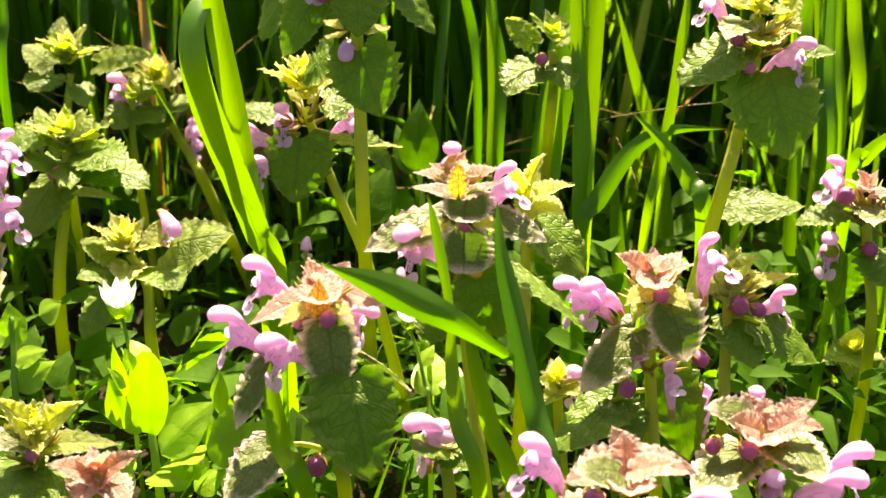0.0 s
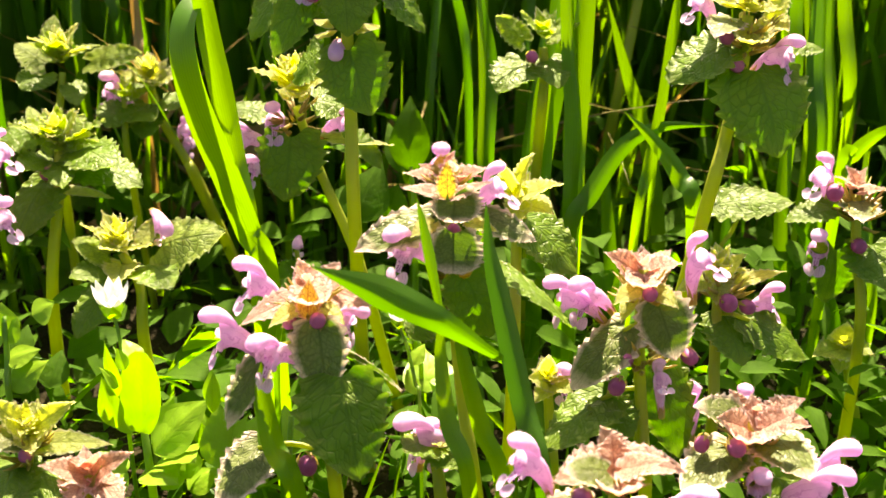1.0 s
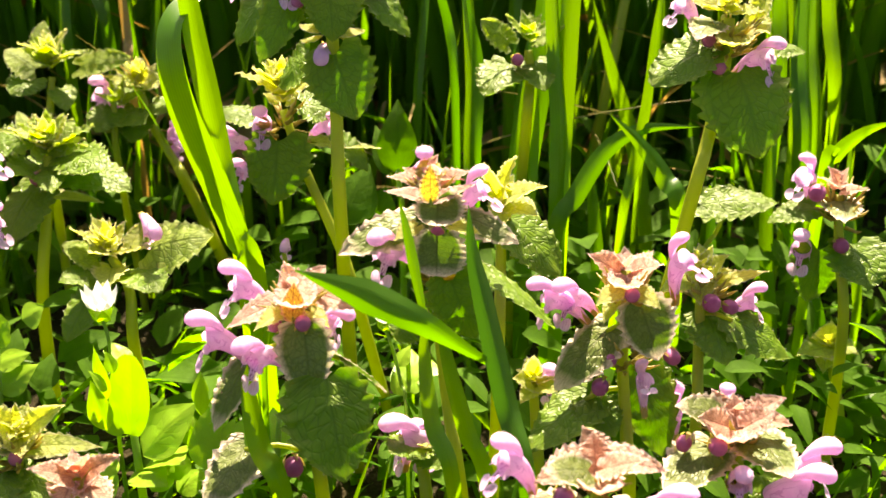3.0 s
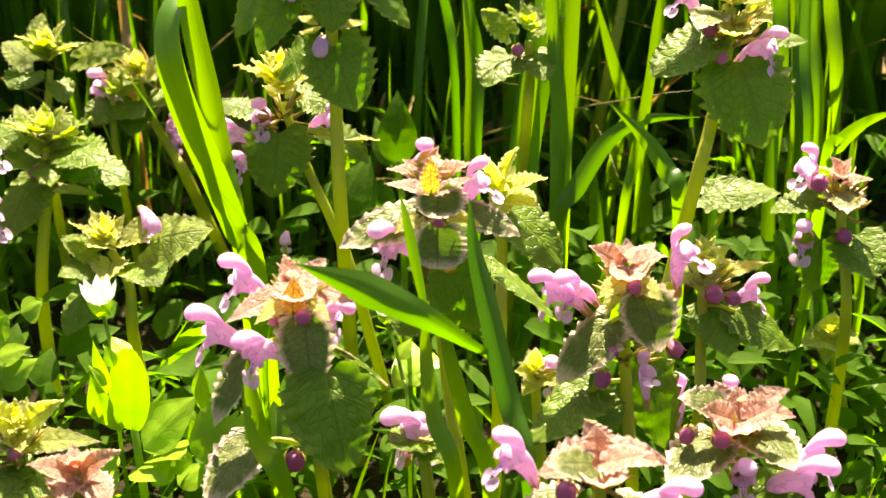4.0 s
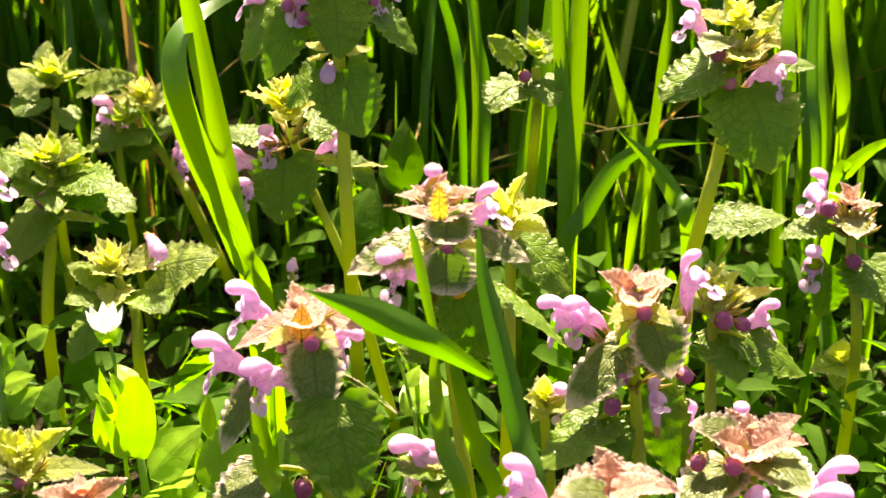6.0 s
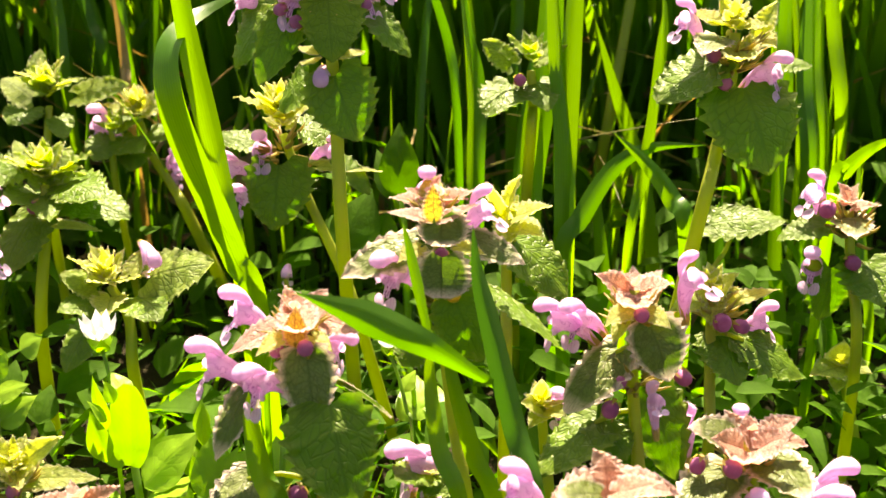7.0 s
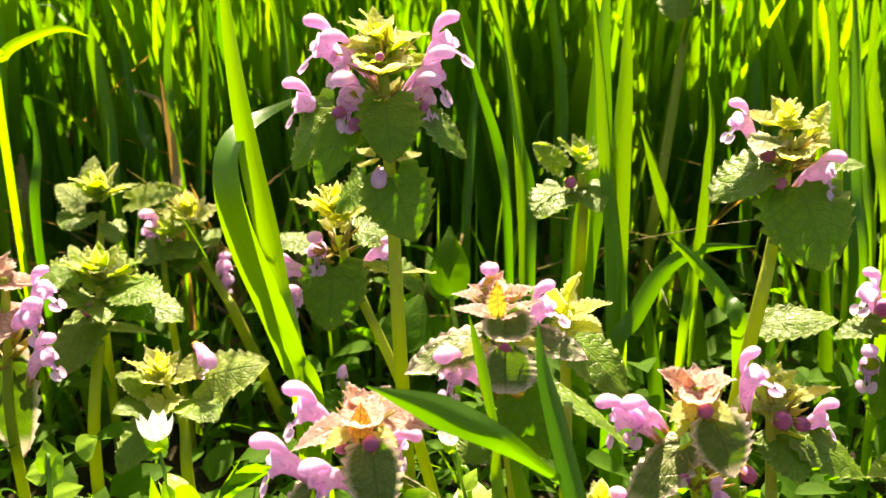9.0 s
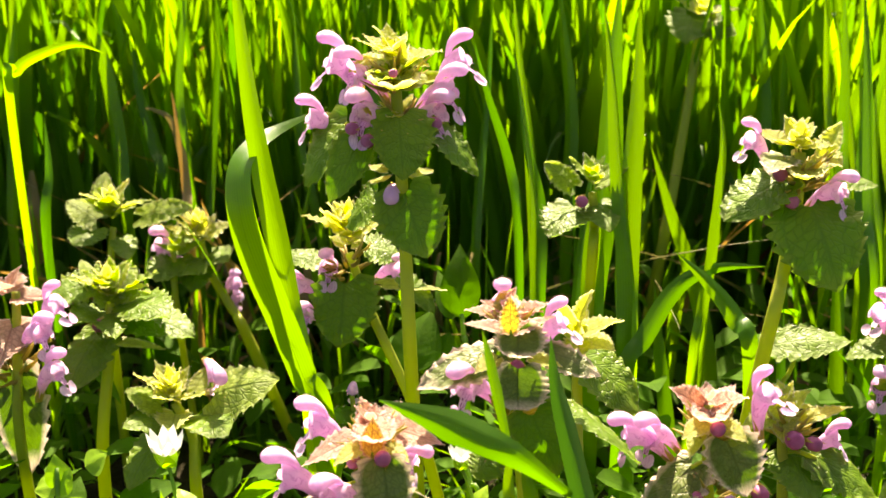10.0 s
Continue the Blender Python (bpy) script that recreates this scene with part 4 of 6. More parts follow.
plant = dead_nettle("dead-nettle with pale crown and broad dark lower leaf", [(0.0768, 0.3369, 0.1295), (0.0758, 0.3327, 0.1192), (0.0716, 0.3255, 0.1013), (0.0669, 0.3187, 0.0848), (0.0656, 0.3227, -0.0040)], 0.002)
crown(plant, (0.0768, 0.3371, 0.1301), 0.0072, 12, "young", 41, 58)
leaf(plant, (0.0787, 0.3301, 0.1179), (0.0841, 0.3171, 0.1012), 0.0235, "green")
leaf(plant, (0.0717, 0.3343, 0.1232), (0.0577, 0.3287, 0.1150), 0.0171, "green", foot=(0.0758, 0.3332, 0.1205), roll=-11.0)
leaf(plant, (0.0830, 0.3369, 0.1293), (0.0873, 0.3397, 0.1362), 0.0074, "young", curl=12.0, fold=-0.25, sharp=True, roll=5.0)
leaf(plant, (0.0876, 0.3343, 0.1227), (0.0958, 0.3358, 0.1210), 0.0059, "green", roll=22.0)
leaf(plant, (0.0727, 0.3379, 0.1321), (0.0669, 0.3409, 0.1343), 0.0072, "young", curl=12.0, fold=-0.25, sharp=True, roll=-12.2)
leaf(plant, (0.0774, 0.3359, 0.1271), (0.0751, 0.3201, 0.1279), 0.0089, "young", blunt=True, curl=-35, fold=-0.5, wave=0.9)
leaf(plant, (0.0733, 0.3366, 0.1289), (0.0669, 0.3255, 0.1284), 0.0099, "tinged", roll=-5.0)
leaf(plant, (0.0823, 0.3364, 0.1280), (0.0855, 0.3299, 0.1279), 0.0081, "young", curl=12.0, fold=-0.25, sharp=True, roll=10.5)
flower(plant, (0.0653, 0.3396, 0.1364), -65, 0.9, 15, 0)
flower(plant, (0.0864, 0.3291, 0.1260), 50, 1.0, -5, 0)
bud(plant, (0.0709, 0.3311, 0.1260), 0.0036, (0, -1, 0.3))
bud(plant, (0.0735, 0.3286, 0.1198), 0.0036, (0, -1, 0.3))
calyx_fringe(plant, (0.0766, 0.3343, 0.1230), 0.0090, 26, 42)

plant = dead_nettle("dead-nettle with pale orange crown beside lilac flowers", [(0.1069, 0.3284, 0.0851), (0.1069, 0.3217, 0.0725), (0.1076, 0.3117, 0.0537), (0.1078, 0.3157, -0.0040)], 0.0016)
crown(plant, (0.1069, 0.3287, 0.0857), 0.0071, 10, "purple", 43, 50)
leaf(plant, (0.1005, 0.3267, 0.0819), (0.0888, 0.3251, 0.0790), 0.0089, "green", roll=-13.8)
leaf(plant, (0.1076, 0.3277, 0.0838), (0.1054, 0.3143, 0.0843), 0.0112, "tinged")
leaf(plant, (0.1105, 0.3223, 0.0738), (0.1122, 0.3100, 0.0677), 0.0176, "green")
leaf(plant, (0.1019, 0.3217, 0.0725), (0.1002, 0.3191, 0.0592), 0.0134, "green")
flower(plant, (0.0994, 0.3326, 0.0930), -45, 1.0, 25, 0)
flower(plant, (0.0966, 0.3201, 0.0781), -25, 1.0, 0, 0)
bud(plant, (0.1004, 0.3250, 0.0873), 0.0045, (-0.4, -1, 0.2))
bud(plant, (0.1064, 0.3187, 0.0754), 0.0039, (0, -1, 0.3))
calyx_fringe(plant, (0.1069, 0.3257, 0.0801), 0.0093, 22, 44)

plant = dead_nettle("small dead-nettle shoot with a pale wrinkled leaf", [(0.0841, 0.3535, 0.0685), (0.0810, 0.3503, 0.0624), (0.0756, 0.3467, 0.0556), (0.0740, 0.3507, -0.0040)], 0.0008)
leaf(plant, (0.0772, 0.3540, 0.0695), (0.0976, 0.3505, 0.0713), 0.0132, "green", roll=16.5)

plant = dead_nettle("dead-nettle with yellow-green crown and wide wrinkled leaves", [(-0.0832, 0.3393, 0.0631), (-0.0784, 0.3351, 0.0551), (-0.0772, 0.3273, 0.0405), (-0.0768, 0.3313, -0.0040)], 0.0017)
crown(plant, (-0.0839, 0.3397, 0.0637), 0.0087, 14, "young", 45, 62)
leaf(plant, (-0.0869, 0.3392, 0.0628), (-0.0959, 0.3391, 0.0669), 0.0091, "fresh", roll=-25.0)
leaf(plant, (-0.0854, 0.3377, 0.0601), (-0.0950, 0.3291, 0.0609), 0.0105, "green", roll=-13.8)
leaf(plant, (-0.0764, 0.3379, 0.0604), (-0.0664, 0.3230, 0.0623), 0.0135, "green", roll=5.0)
leaf(plant, (-0.0727, 0.3404, 0.0650), (-0.0550, 0.3380, 0.0691), 0.0169, "fresh", roll=30.0)
leaf(plant, (-0.0869, 0.3354, 0.0558), (-0.0927, 0.3202, 0.0484), 0.0119, "green")
leaf(plant, (-0.0832, 0.3379, 0.0604), (-0.0813, 0.3229, 0.0620), 0.0096, "young", curl=12.0, fold=-0.25, sharp=True)
leaf(plant, (-0.0779, 0.3407, 0.0657), (-0.0749, 0.3475, 0.0699), 0.0067, "young", curl=12.0, fold=-0.25, sharp=True)
flower(plant, (-0.0704, 0.3373, 0.0722), 25, 0.9, -45, 0)

plant = dead_nettle("dead-nettle with dark crown and pale net-veined leaves", [(-0.1052, 0.3703, 0.0787), (-0.1052, 0.3651, 0.0689), (-0.1072, 0.3510, 0.0425), (-0.1079, 0.3550, -0.0040)], 0.002)
crown(plant, (-0.1052, 0.3709, 0.0798), 0.0104, 9, "fresh", 46, 50)
crown(plant, (-0.1052, 0.3714, 0.0808), 0.0082, 12, "young", 47, 68)
leaf(plant, (-0.1001, 0.3688, 0.0759), (-0.0803, 0.3604, 0.0729), 0.0175, "green", roll=11.0)
leaf(plant, (-0.1088, 0.3662, 0.0710), (-0.1143, 0.3479, 0.0623), 0.0153, "green")
leaf(plant, (-0.1120, 0.3729, 0.0836), (-0.1246, 0.3709, 0.0798), 0.0133, "green", roll=-19.2)
leaf(plant, (-0.1104, 0.3725, 0.0829), (-0.1152, 0.3818, 0.0876), 0.0056, "fresh")
leaf(plant, (-0.1001, 0.3718, 0.0815), (-0.1027, 0.3795, 0.0876), 0.0064, "fresh")
leaf(plant, (-0.0986, 0.3706, 0.0794), (-0.0868, 0.3553, 0.0804), 0.0152, "green", roll=10.0)
leaf(plant, (-0.1033, 0.3651, 0.0689), (-0.0899, 0.3640, 0.0669), 0.0053, "young", curl=12.0, fold=-0.25, sharp=True, roll=8.8)
bud(plant, (-0.1073, 0.3638, 0.0751), 0.0038, (-0.3, -1, 0.1))
leaf(plant, (-0.1061, 0.3706, 0.0794), (-0.1107, 0.3792, 0.0869), 0.0075, "fresh")
leaf(plant, (-0.1041, 0.3709, 0.0798), (-0.0992, 0.3806, 0.0854), 0.0087, "fresh", roll=10.0)
leaf(plant, (-0.1017, 0.3695, 0.0773), (-0.0943, 0.3732, 0.0800), 0.0096, "fresh", roll=30.0)
leaf(plant, (-0.1080, 0.3692, 0.0766), (-0.1138, 0.3590, 0.0787), 0.0123, "green", roll=-16.5)
leaf(plant, (-0.1052, 0.3692, 0.0766), (-0.1009, 0.3528, 0.0757), 0.0109, "green")

plant = dead_nettle("dead-nettle with purple leaves and a column of lilac flowers", [(-0.1282, 0.3605, 0.0872), (-0.1279, 0.3547, 0.0729), (-0.1277, 0.3455, 0.0500), (-0.1277, 0.3495, -0.0040)], 0.0017)
crown(plant, (-0.1298, 0.3599, 0.0858), 0.0092, 9, "purple", 48, 50)
flower(plant, (-0.1172, 0.3554, 0.0904), 60, 1.05, 25, 0)
flower(plant, (-0.1171, 0.3451, 0.0862), 50, 1.1, -5, 0)
flower(plant, (-0.1145, 0.3433, 0.0763), 65, 1.05, 10, 0)
leaf(plant, (-0.1281, 0.3518, 0.0657), (-0.1275, 0.3473, 0.0383), 0.0158, "tinged")
leaf(plant, (-0.1292, 0.3570, 0.0786), (-0.1288, 0.3416, 0.0725), 0.0147, "purple", curl=12.0, fold=-0.25, sharp=True)
calyx_fringe(plant, (-0.1281, 0.3518, 0.0657), 0.0108, 26, 49)

plant = dead_nettle("small dead-nettle with crisp dark leaves", [(-0.1131, 0.4135, 0.0855), (-0.1139, 0.4087, 0.0765), (-0.1143, 0.4031, 0.0659), (-0.1144, 0.4071, -0.0040)], 0.0015)
crown(plant, (-0.1136, 0.4148, 0.0878), 0.0094, 8, "fresh", 50, 55)
crown(plant, (-0.1131, 0.4160, 0.0901), 0.0075, 11, "young", 51, 70)
leaf(plant, (-0.1045, 0.4150, 0.0883), (-0.0882, 0.4125, 0.0921), 0.0094, "fresh", roll=40.0)
leaf(plant, (-0.1182, 0.4148, 0.0878), (-0.1282, 0.4195, 0.0924), 0.0111, "fresh", roll=-20.0)
leaf(plant, (-0.1191, 0.4135, 0.0855), (-0.1242, 0.4055, 0.0832), 0.0132, "green", roll=-11.0)
leaf(plant, (-0.1165, 0.4168, 0.0916), (-0.1167, 0.4254, 0.0994), 0.0071, "fresh")
leaf(plant, (-0.1105, 0.4119, 0.0825), (-0.1068, 0.4013, 0.0795), 0.0086, "green")

plant = dead_nettle("small dead-nettle with one lilac flower", [(-0.0972, 0.4197, 0.0757), (-0.0963, 0.4172, 0.0711), (-0.0955, 0.4106, 0.0587), (-0.0952, 0.4146, -0.0040)], 0.0012)
flower(plant, (-0.1011, 0.4223, 0.0807), -40, 1.1, 10, 0)
crown(plant, (-0.0955, 0.4188, 0.0742), 0.0063, 8, "fresh", 52, 50)
leaf(plant, (-0.0972, 0.4180, 0.0726), (-0.1011, 0.4092, 0.0688), 0.0123, "green", roll=-10.0)
leaf(plant, (-0.0937, 0.4172, 0.0711), (-0.0859, 0.4122, 0.0703), 0.0125, "green", roll=11.0)

plant = dead_nettle("small dead-nettle with spiky yellow-green crown", [(-0.0891, 0.4251, 0.0754), (-0.0859, 0.4206, 0.0668), (-0.0779, 0.4143, 0.0550), (-0.0743, 0.4110, 0.0488), (-0.0733, 0.4150, -0.0040)], 0.0018)
crown(plant, (-0.0891, 0.4256, 0.0762), 0.0092, 14, "young", 53, 70)
leaf(plant, (-0.0903, 0.4226, 0.0707), (-0.0910, 0.4103, 0.0645), 0.0120, "green")
leaf(plant, (-0.0859, 0.4235, 0.0723), (-0.0790, 0.4189, 0.0722), 0.0124, "green", roll=13.8)
leaf(plant, (-0.0939, 0.4247, 0.0746), (-0.0992, 0.4260, 0.0770), 0.0112, "green", roll=-13.8)
flower(plant, (-0.0784, 0.4206, 0.0668), 30, 0.85, 0, 0)
flower(plant, (-0.0779, 0.4177, 0.0613), 30, 0.6, -5, 0)

plant = dead_nettle("shaded small dead-nettle with dark leaves", [(0.0308, 0.3852, 0.1035), (0.0311, 0.3816, 0.0946), (0.0298, 0.3762, 0.0813), (0.0294, 0.3802, -0.0040)], 0.0018)
crown(plant, (0.0309, 0.3858, 0.1050), 0.0080, 8, "fresh", 54, 50)
leaf(plant, (0.0253, 0.3858, 0.1052), (0.0175, 0.3883, 0.1116), 0.0085, "fresh", roll=-35.0)
leaf(plant, (0.0251, 0.3837, 0.1000), (0.0179, 0.3710, 0.0956), 0.0154, "green")
leaf(plant, (0.0349, 0.3858, 0.1049), (0.0387, 0.3923, 0.1102), 0.0081, "fresh")
bud(plant, (0.0274, 0.3804, 0.1025), 0.0035, (0, -1, 0.3))
leaf(plant, (0.0324, 0.3840, 0.1005), (0.0344, 0.3716, 0.0966), 0.0119, "green")

plant = dead_nettle("dead-nettle with pale straw-yellow crown leaves", [(-0.0929, 0.2718, 0.0533), (-0.0929, 0.2679, 0.0459), (-0.0925, 0.2618, 0.0345), (-0.0924, 0.2658, -0.0040)], 0.0017)
leaf(plant, (-0.0932, 0.2718, 0.0533), (-0.0997, 0.2687, 0.0646), 0.0077, "young", curl=12.0, fold=-0.25, sharp=True, roll=-40.0)
leaf(plant, (-0.0919, 0.2721, 0.0538), (-0.0802, 0.2686, 0.0642), 0.0078, "young", curl=12.0, fold=-0.25, sharp=True, roll=45.0)
leaf(plant, (-0.0900, 0.2706, 0.0510), (-0.0714, 0.2640, 0.0557), 0.0071, "young", curl=12.0, fold=-0.25, sharp=True, roll=20.0)
leaf(plant, (-0.0945, 0.2715, 0.0527), (-0.1003, 0.2637, 0.0551), 0.0091, "tinged", roll=-25.0)
leaf(plant, (-0.0929, 0.2715, 0.0527), (-0.0903, 0.2629, 0.0535), 0.0086, "young", curl=12.0, fold=-0.25, sharp=True)
crown(plant, (-0.0929, 0.2718, 0.0533), 0.0064, 9, "young", 55, 55)
leaf(plant, (-0.0957, 0.2685, 0.0470), (-0.0960, 0.2538, 0.0449), 0.0151, "green")
leaf(plant, (-0.0900, 0.2679, 0.0459), (-0.0836, 0.2535, 0.0444), 0.0114, "green")
bud(plant, (-0.0923, 0.2661, 0.0510), 0.0033, (0, -1, 0.3))
calyx_fringe(plant, (-0.0929, 0.2697, 0.0493), 0.0084, 22, 56)

plant = dead_nettle("dead-nettle with rosy crown leaves", [(-0.0718, 0.2430, 0.0629), (-0.0712, 0.2397, 0.0567), (-0.0709, 0.2342, 0.0464), (-0.0708, 0.2382, -0.0040)], 0.0017)
leaf(plant, (-0.0724, 0.2430, 0.0629), (-0.0799, 0.2376, 0.0698), 0.0068, "purple", curl=12.0, fold=-0.25, sharp=True, roll=-35.0)
leaf(plant, (-0.0707, 0.2432, 0.0635), (-0.0606, 0.2387, 0.0720), 0.0062, "purple", curl=12.0, fold=-0.25, sharp=True, roll=45.0)
leaf(plant, (-0.0695, 0.2424, 0.0619), (-0.0631, 0.2330, 0.0613), 0.0084, "purple", curl=12.0, fold=-0.25, sharp=True)
leaf(plant, (-0.0730, 0.2424, 0.0619), (-0.0733, 0.2336, 0.0623), 0.0092, "purple", curl=12.0, fold=-0.25, sharp=True)
leaf(plant, (-0.0718, 0.2435, 0.0640), (-0.0682, 0.2386, 0.0718), 0.0054, "purple", curl=12.0, fold=-0.25, sharp=True)
crown(plant, (-0.0718, 0.2430, 0.0629), 0.0058, 8, "purple", 57, 55)
calyx_fringe(plant, (-0.0718, 0.2408, 0.0588), 0.0076, 20, 58)
leaf(plant, (-0.0742, 0.2397, 0.0567), (-0.0762, 0.2274, 0.0550), 0.0130, "tinged")

plant = dead_nettle("dead-nettle with pale pink flower close to the grass", [(-0.0011, 0.2580, 0.0593), (0.0007, 0.2557, 0.0549), (0.0020, 0.2505, 0.0452), (0.0023, 0.2545, -0.0040)], 0.0017)
flower(plant, (-0.0049, 0.2576, 0.0660), -75, 1.2, -8, 0)
flower(plant, (-0.0011, 0.2618, 0.0622), 30, 1.0, 20, 0)
leaf(plant, (-0.0005, 0.2583, 0.0598), (-0.0065, 0.2509, 0.0629), 0.0102, "green", roll=-11.0)
leaf(plant, (0.0001, 0.2580, 0.0593), (0.0068, 0.2524, 0.0573), 0.0087, "green", roll=10.0)
crown(plant, (0.0001, 0.2580, 0.0593), 0.0043, 6, "young", 59, 40)

plant = dead_nettle("young dead-nettle with yellow-green leaves and a pale flower", [(0.0274, 0.2937, 0.0519), (0.0281, 0.2886, 0.0422), (0.0288, 0.2828, 0.0314), (0.0290, 0.2868, -0.0040)], 0.0017)
leaf(plant, (0.0274, 0.2937, 0.0519), (0.0220, 0.2892, 0.0561), 0.0059, "young", curl=12.0, fold=-0.25, sharp=True, roll=-40.0)
leaf(plant, (0.0274, 0.2940, 0.0525), (0.0276, 0.2917, 0.0609), 0.0050, "young", curl=12.0, fold=-0.25, sharp=True)
leaf(plant, (0.0281, 0.2931, 0.0507), (0.0243, 0.2862, 0.0505), 0.0063, "young", curl=12.0, fold=-0.25, sharp=True)
leaf(plant, (0.0288, 0.2934, 0.0513), (0.0330, 0.2874, 0.0528), 0.0066, "young", curl=12.0, fold=-0.25, sharp=True, roll=20.0)
crown(plant, (0.0278, 0.2937, 0.0519), 0.0049, 8, "young", 60, 55)
flower(plant, (0.0315, 0.2953, 0.0549), 20, 0.9, 0, 0)

plant = dead_nettle("young dead-nettle with yellow-green leaves", [(0.1132, 0.3397, 0.0319), (0.1148, 0.3357, 0.0243), (0.1164, 0.3298, 0.0133), (0.1168, 0.3338, -0.0040)], 0.0017)
leaf(plant, (0.1132, 0.3397, 0.0319), (0.1031, 0.3335, 0.0330), 0.0107, "young", curl=12.0, fold=-0.25, sharp=True, roll=-15.0)
leaf(plant, (0.1132, 0.3401, 0.0326), (0.1131, 0.3379, 0.0412), 0.0080, "young", curl=12.0, fold=-0.25, sharp=True)
leaf(plant, (0.1140, 0.3395, 0.0315), (0.1200, 0.3335, 0.0330), 0.0099, "young", curl=12.0, fold=-0.25, sharp=True, roll=8.8)
leaf(plant, (0.1132, 0.3393, 0.0312), (0.1100, 0.3312, 0.0287), 0.0084, "young", curl=12.0, fold=-0.25, sharp=True)
crown(plant, (0.1136, 0.3397, 0.0319), 0.0047, 6, "young", 61, 45)

plant = thing("chickweed", "chickweed with smooth bright lime leaves", "weed", "chickweed")
stem(plant, [(-0.0732, 0.3005, 0.0540), (-0.0717, 0.2934, 0.0406), (-0.0698, 0.2869, 0.0283), (-0.0698, 0.2869, -0.0030)], 0.0012, "weed_stem", "stem", 0.0)
leaf(plant, (-0.0711, 0.2885, 0.0412), (-0.0697, 0.2925, 0.0617), 0.0112, "lime", curl=-15, blunt=True, fold=-0.2, teeth=0, lobe=0.0, wave=0.3, hairs=False)
leaf(plant, (-0.0759, 0.2890, 0.0513), (-0.0778, 0.2910, 0.0658), 0.0050, "lime", teeth=0, lobe=0.0, wave=0.3, hairs=False, fold=0.6, roll=-30.0)
leaf(plant, (-0.0749, 0.2870, 0.0554), (-0.0786, 0.2860, 0.0616), 0.0042, "lime", teeth=0, lobe=0.0, wave=0.3, hairs=False, fold=0.5, roll=-20.0)
leaf(plant, (-0.0764, 0.2875, 0.0432), (-0.0796, 0.2900, 0.0563), 0.0062, "lime", teeth=0, lobe=0.0, wave=0.3, hairs=False, fold=0.5, roll=-35.0)
leaf(plant, (-0.0735, 0.2895, 0.0586), (-0.0750, 0.2910, 0.0638), 0.0040, "lime", teeth=0, lobe=0.0, wave=0.3, hairs=False, fold=0.5)
leaf(plant, (-0.0687, 0.2920, 0.0359), (-0.0639, 0.2970, 0.0466), 0.0066, "lime", teeth=0, lobe=0.0, wave=0.3, hairs=False, roll=20.0)
leaf(plant, (-0.0538, 0.2900, 0.0456), (-0.0531, 0.2920, 0.0565), 0.0038, "lime", teeth=0, lobe=0.0, wave=0.3, hairs=False, fold=0.8)
leaf(plant, (-0.0545, 0.2880, 0.0351), (-0.0568, 0.2900, 0.0427), 0.0047, "lime", teeth=0, lobe=0.0, wave=0.3, hairs=False, fold=0.4, roll=-20.0)
leaf(plant, (-0.0520, 0.2860, 0.0312), (-0.0450, 0.2910, 0.0445), 0.0078, "lime", teeth=0, lobe=0.0, wave=0.3, hairs=False, roll=15.0)
leaf(plant, (-0.0732, 0.2932, 0.0403), (-0.0805, 0.3089, 0.0528), 0.0070, "lime", roll=40, teeth=0, lobe=0.0, wave=0.3, hairs=False)
leaf(plant, (-0.0739, 0.2973, 0.0479), (-0.0811, 0.3039, 0.0519), 0.0065, "lime", teeth=0, lobe=0.0, wave=0.3, hairs=False)
leaf(plant, (-0.0723, 0.3005, 0.0540), (-0.0776, 0.3065, 0.0568), 0.0054, "lime", teeth=0, lobe=0.0, wave=0.3, hairs=False)
leaf(plant, (-0.0683, 0.2865, 0.0362), (-0.0550, 0.2928, 0.0479), 0.0147, "lime", teeth=0, lobe=0.0, wave=0.3, hairs=False, roll=20.0)
leaf(plant, (-0.0705, 0.2882, 0.0308), (-0.0611, 0.2782, 0.0333), 0.0102, "lime", teeth=0, lobe=0.0, wave=0.3, hairs=False, roll=5.0)
leaf(plant, (-0.0642, 0.2901, 0.0345), (-0.0567, 0.2791, 0.0392), 0.0101, "lime", teeth=0, lobe=0.0, wave=0.3, hairs=False, roll=10.0)
stem(plant, [(-0.0504, 0.2927, 0.0393), (-0.0490, 0.2869, 0.0283), (-0.0476, 0.2836, 0.0222), (-0.0476, 0.2836, -0.0030)], 0.0012, "weed_stem", "stem", 0.0)
leaf(plant, (-0.0491, 0.2846, 0.0326), (-0.0531, 0.2942, 0.0463), 0.0128, "lime", teeth=0, lobe=0.0, wave=0.3, hairs=False)
leaf(plant, (-0.0487, 0.2844, 0.0322), (-0.0429, 0.2943, 0.0423), 0.0126, "lime", teeth=0, lobe=0.0, wave=0.3, hairs=False)
leaf(plant, (-0.0543, 0.2953, 0.0442), (-0.0548, 0.2997, 0.0525), 0.0047, "lime", teeth=0, lobe=0.0, wave=0.3, hairs=False)
leaf(plant, (-0.0490, 0.2875, 0.0296), (-0.0376, 0.3010, 0.0336), 0.0105, "lime", teeth=0, lobe=0.0, wave=0.3, hairs=False, roll=5.0)
leaf(plant, (-0.0476, 0.2869, 0.0283), (-0.0520, 0.2753, 0.0321), 0.0097, "lime", teeth=0, lobe=0.0, wave=0.3, hairs=False, roll=-15.0)
leaf(plant, (-0.0670, 0.2856, 0.0259), (-0.0618, 0.2924, 0.0345), 0.0100, "lime", teeth=0, lobe=0.0, wave=0.3, hairs=False, roll=5.0)
leaf(plant, (-0.0601, 0.2869, 0.0283), (-0.0632, 0.2931, 0.0357), 0.0079, "lime", teeth=0, lobe=0.0, wave=0.3, hairs=False)
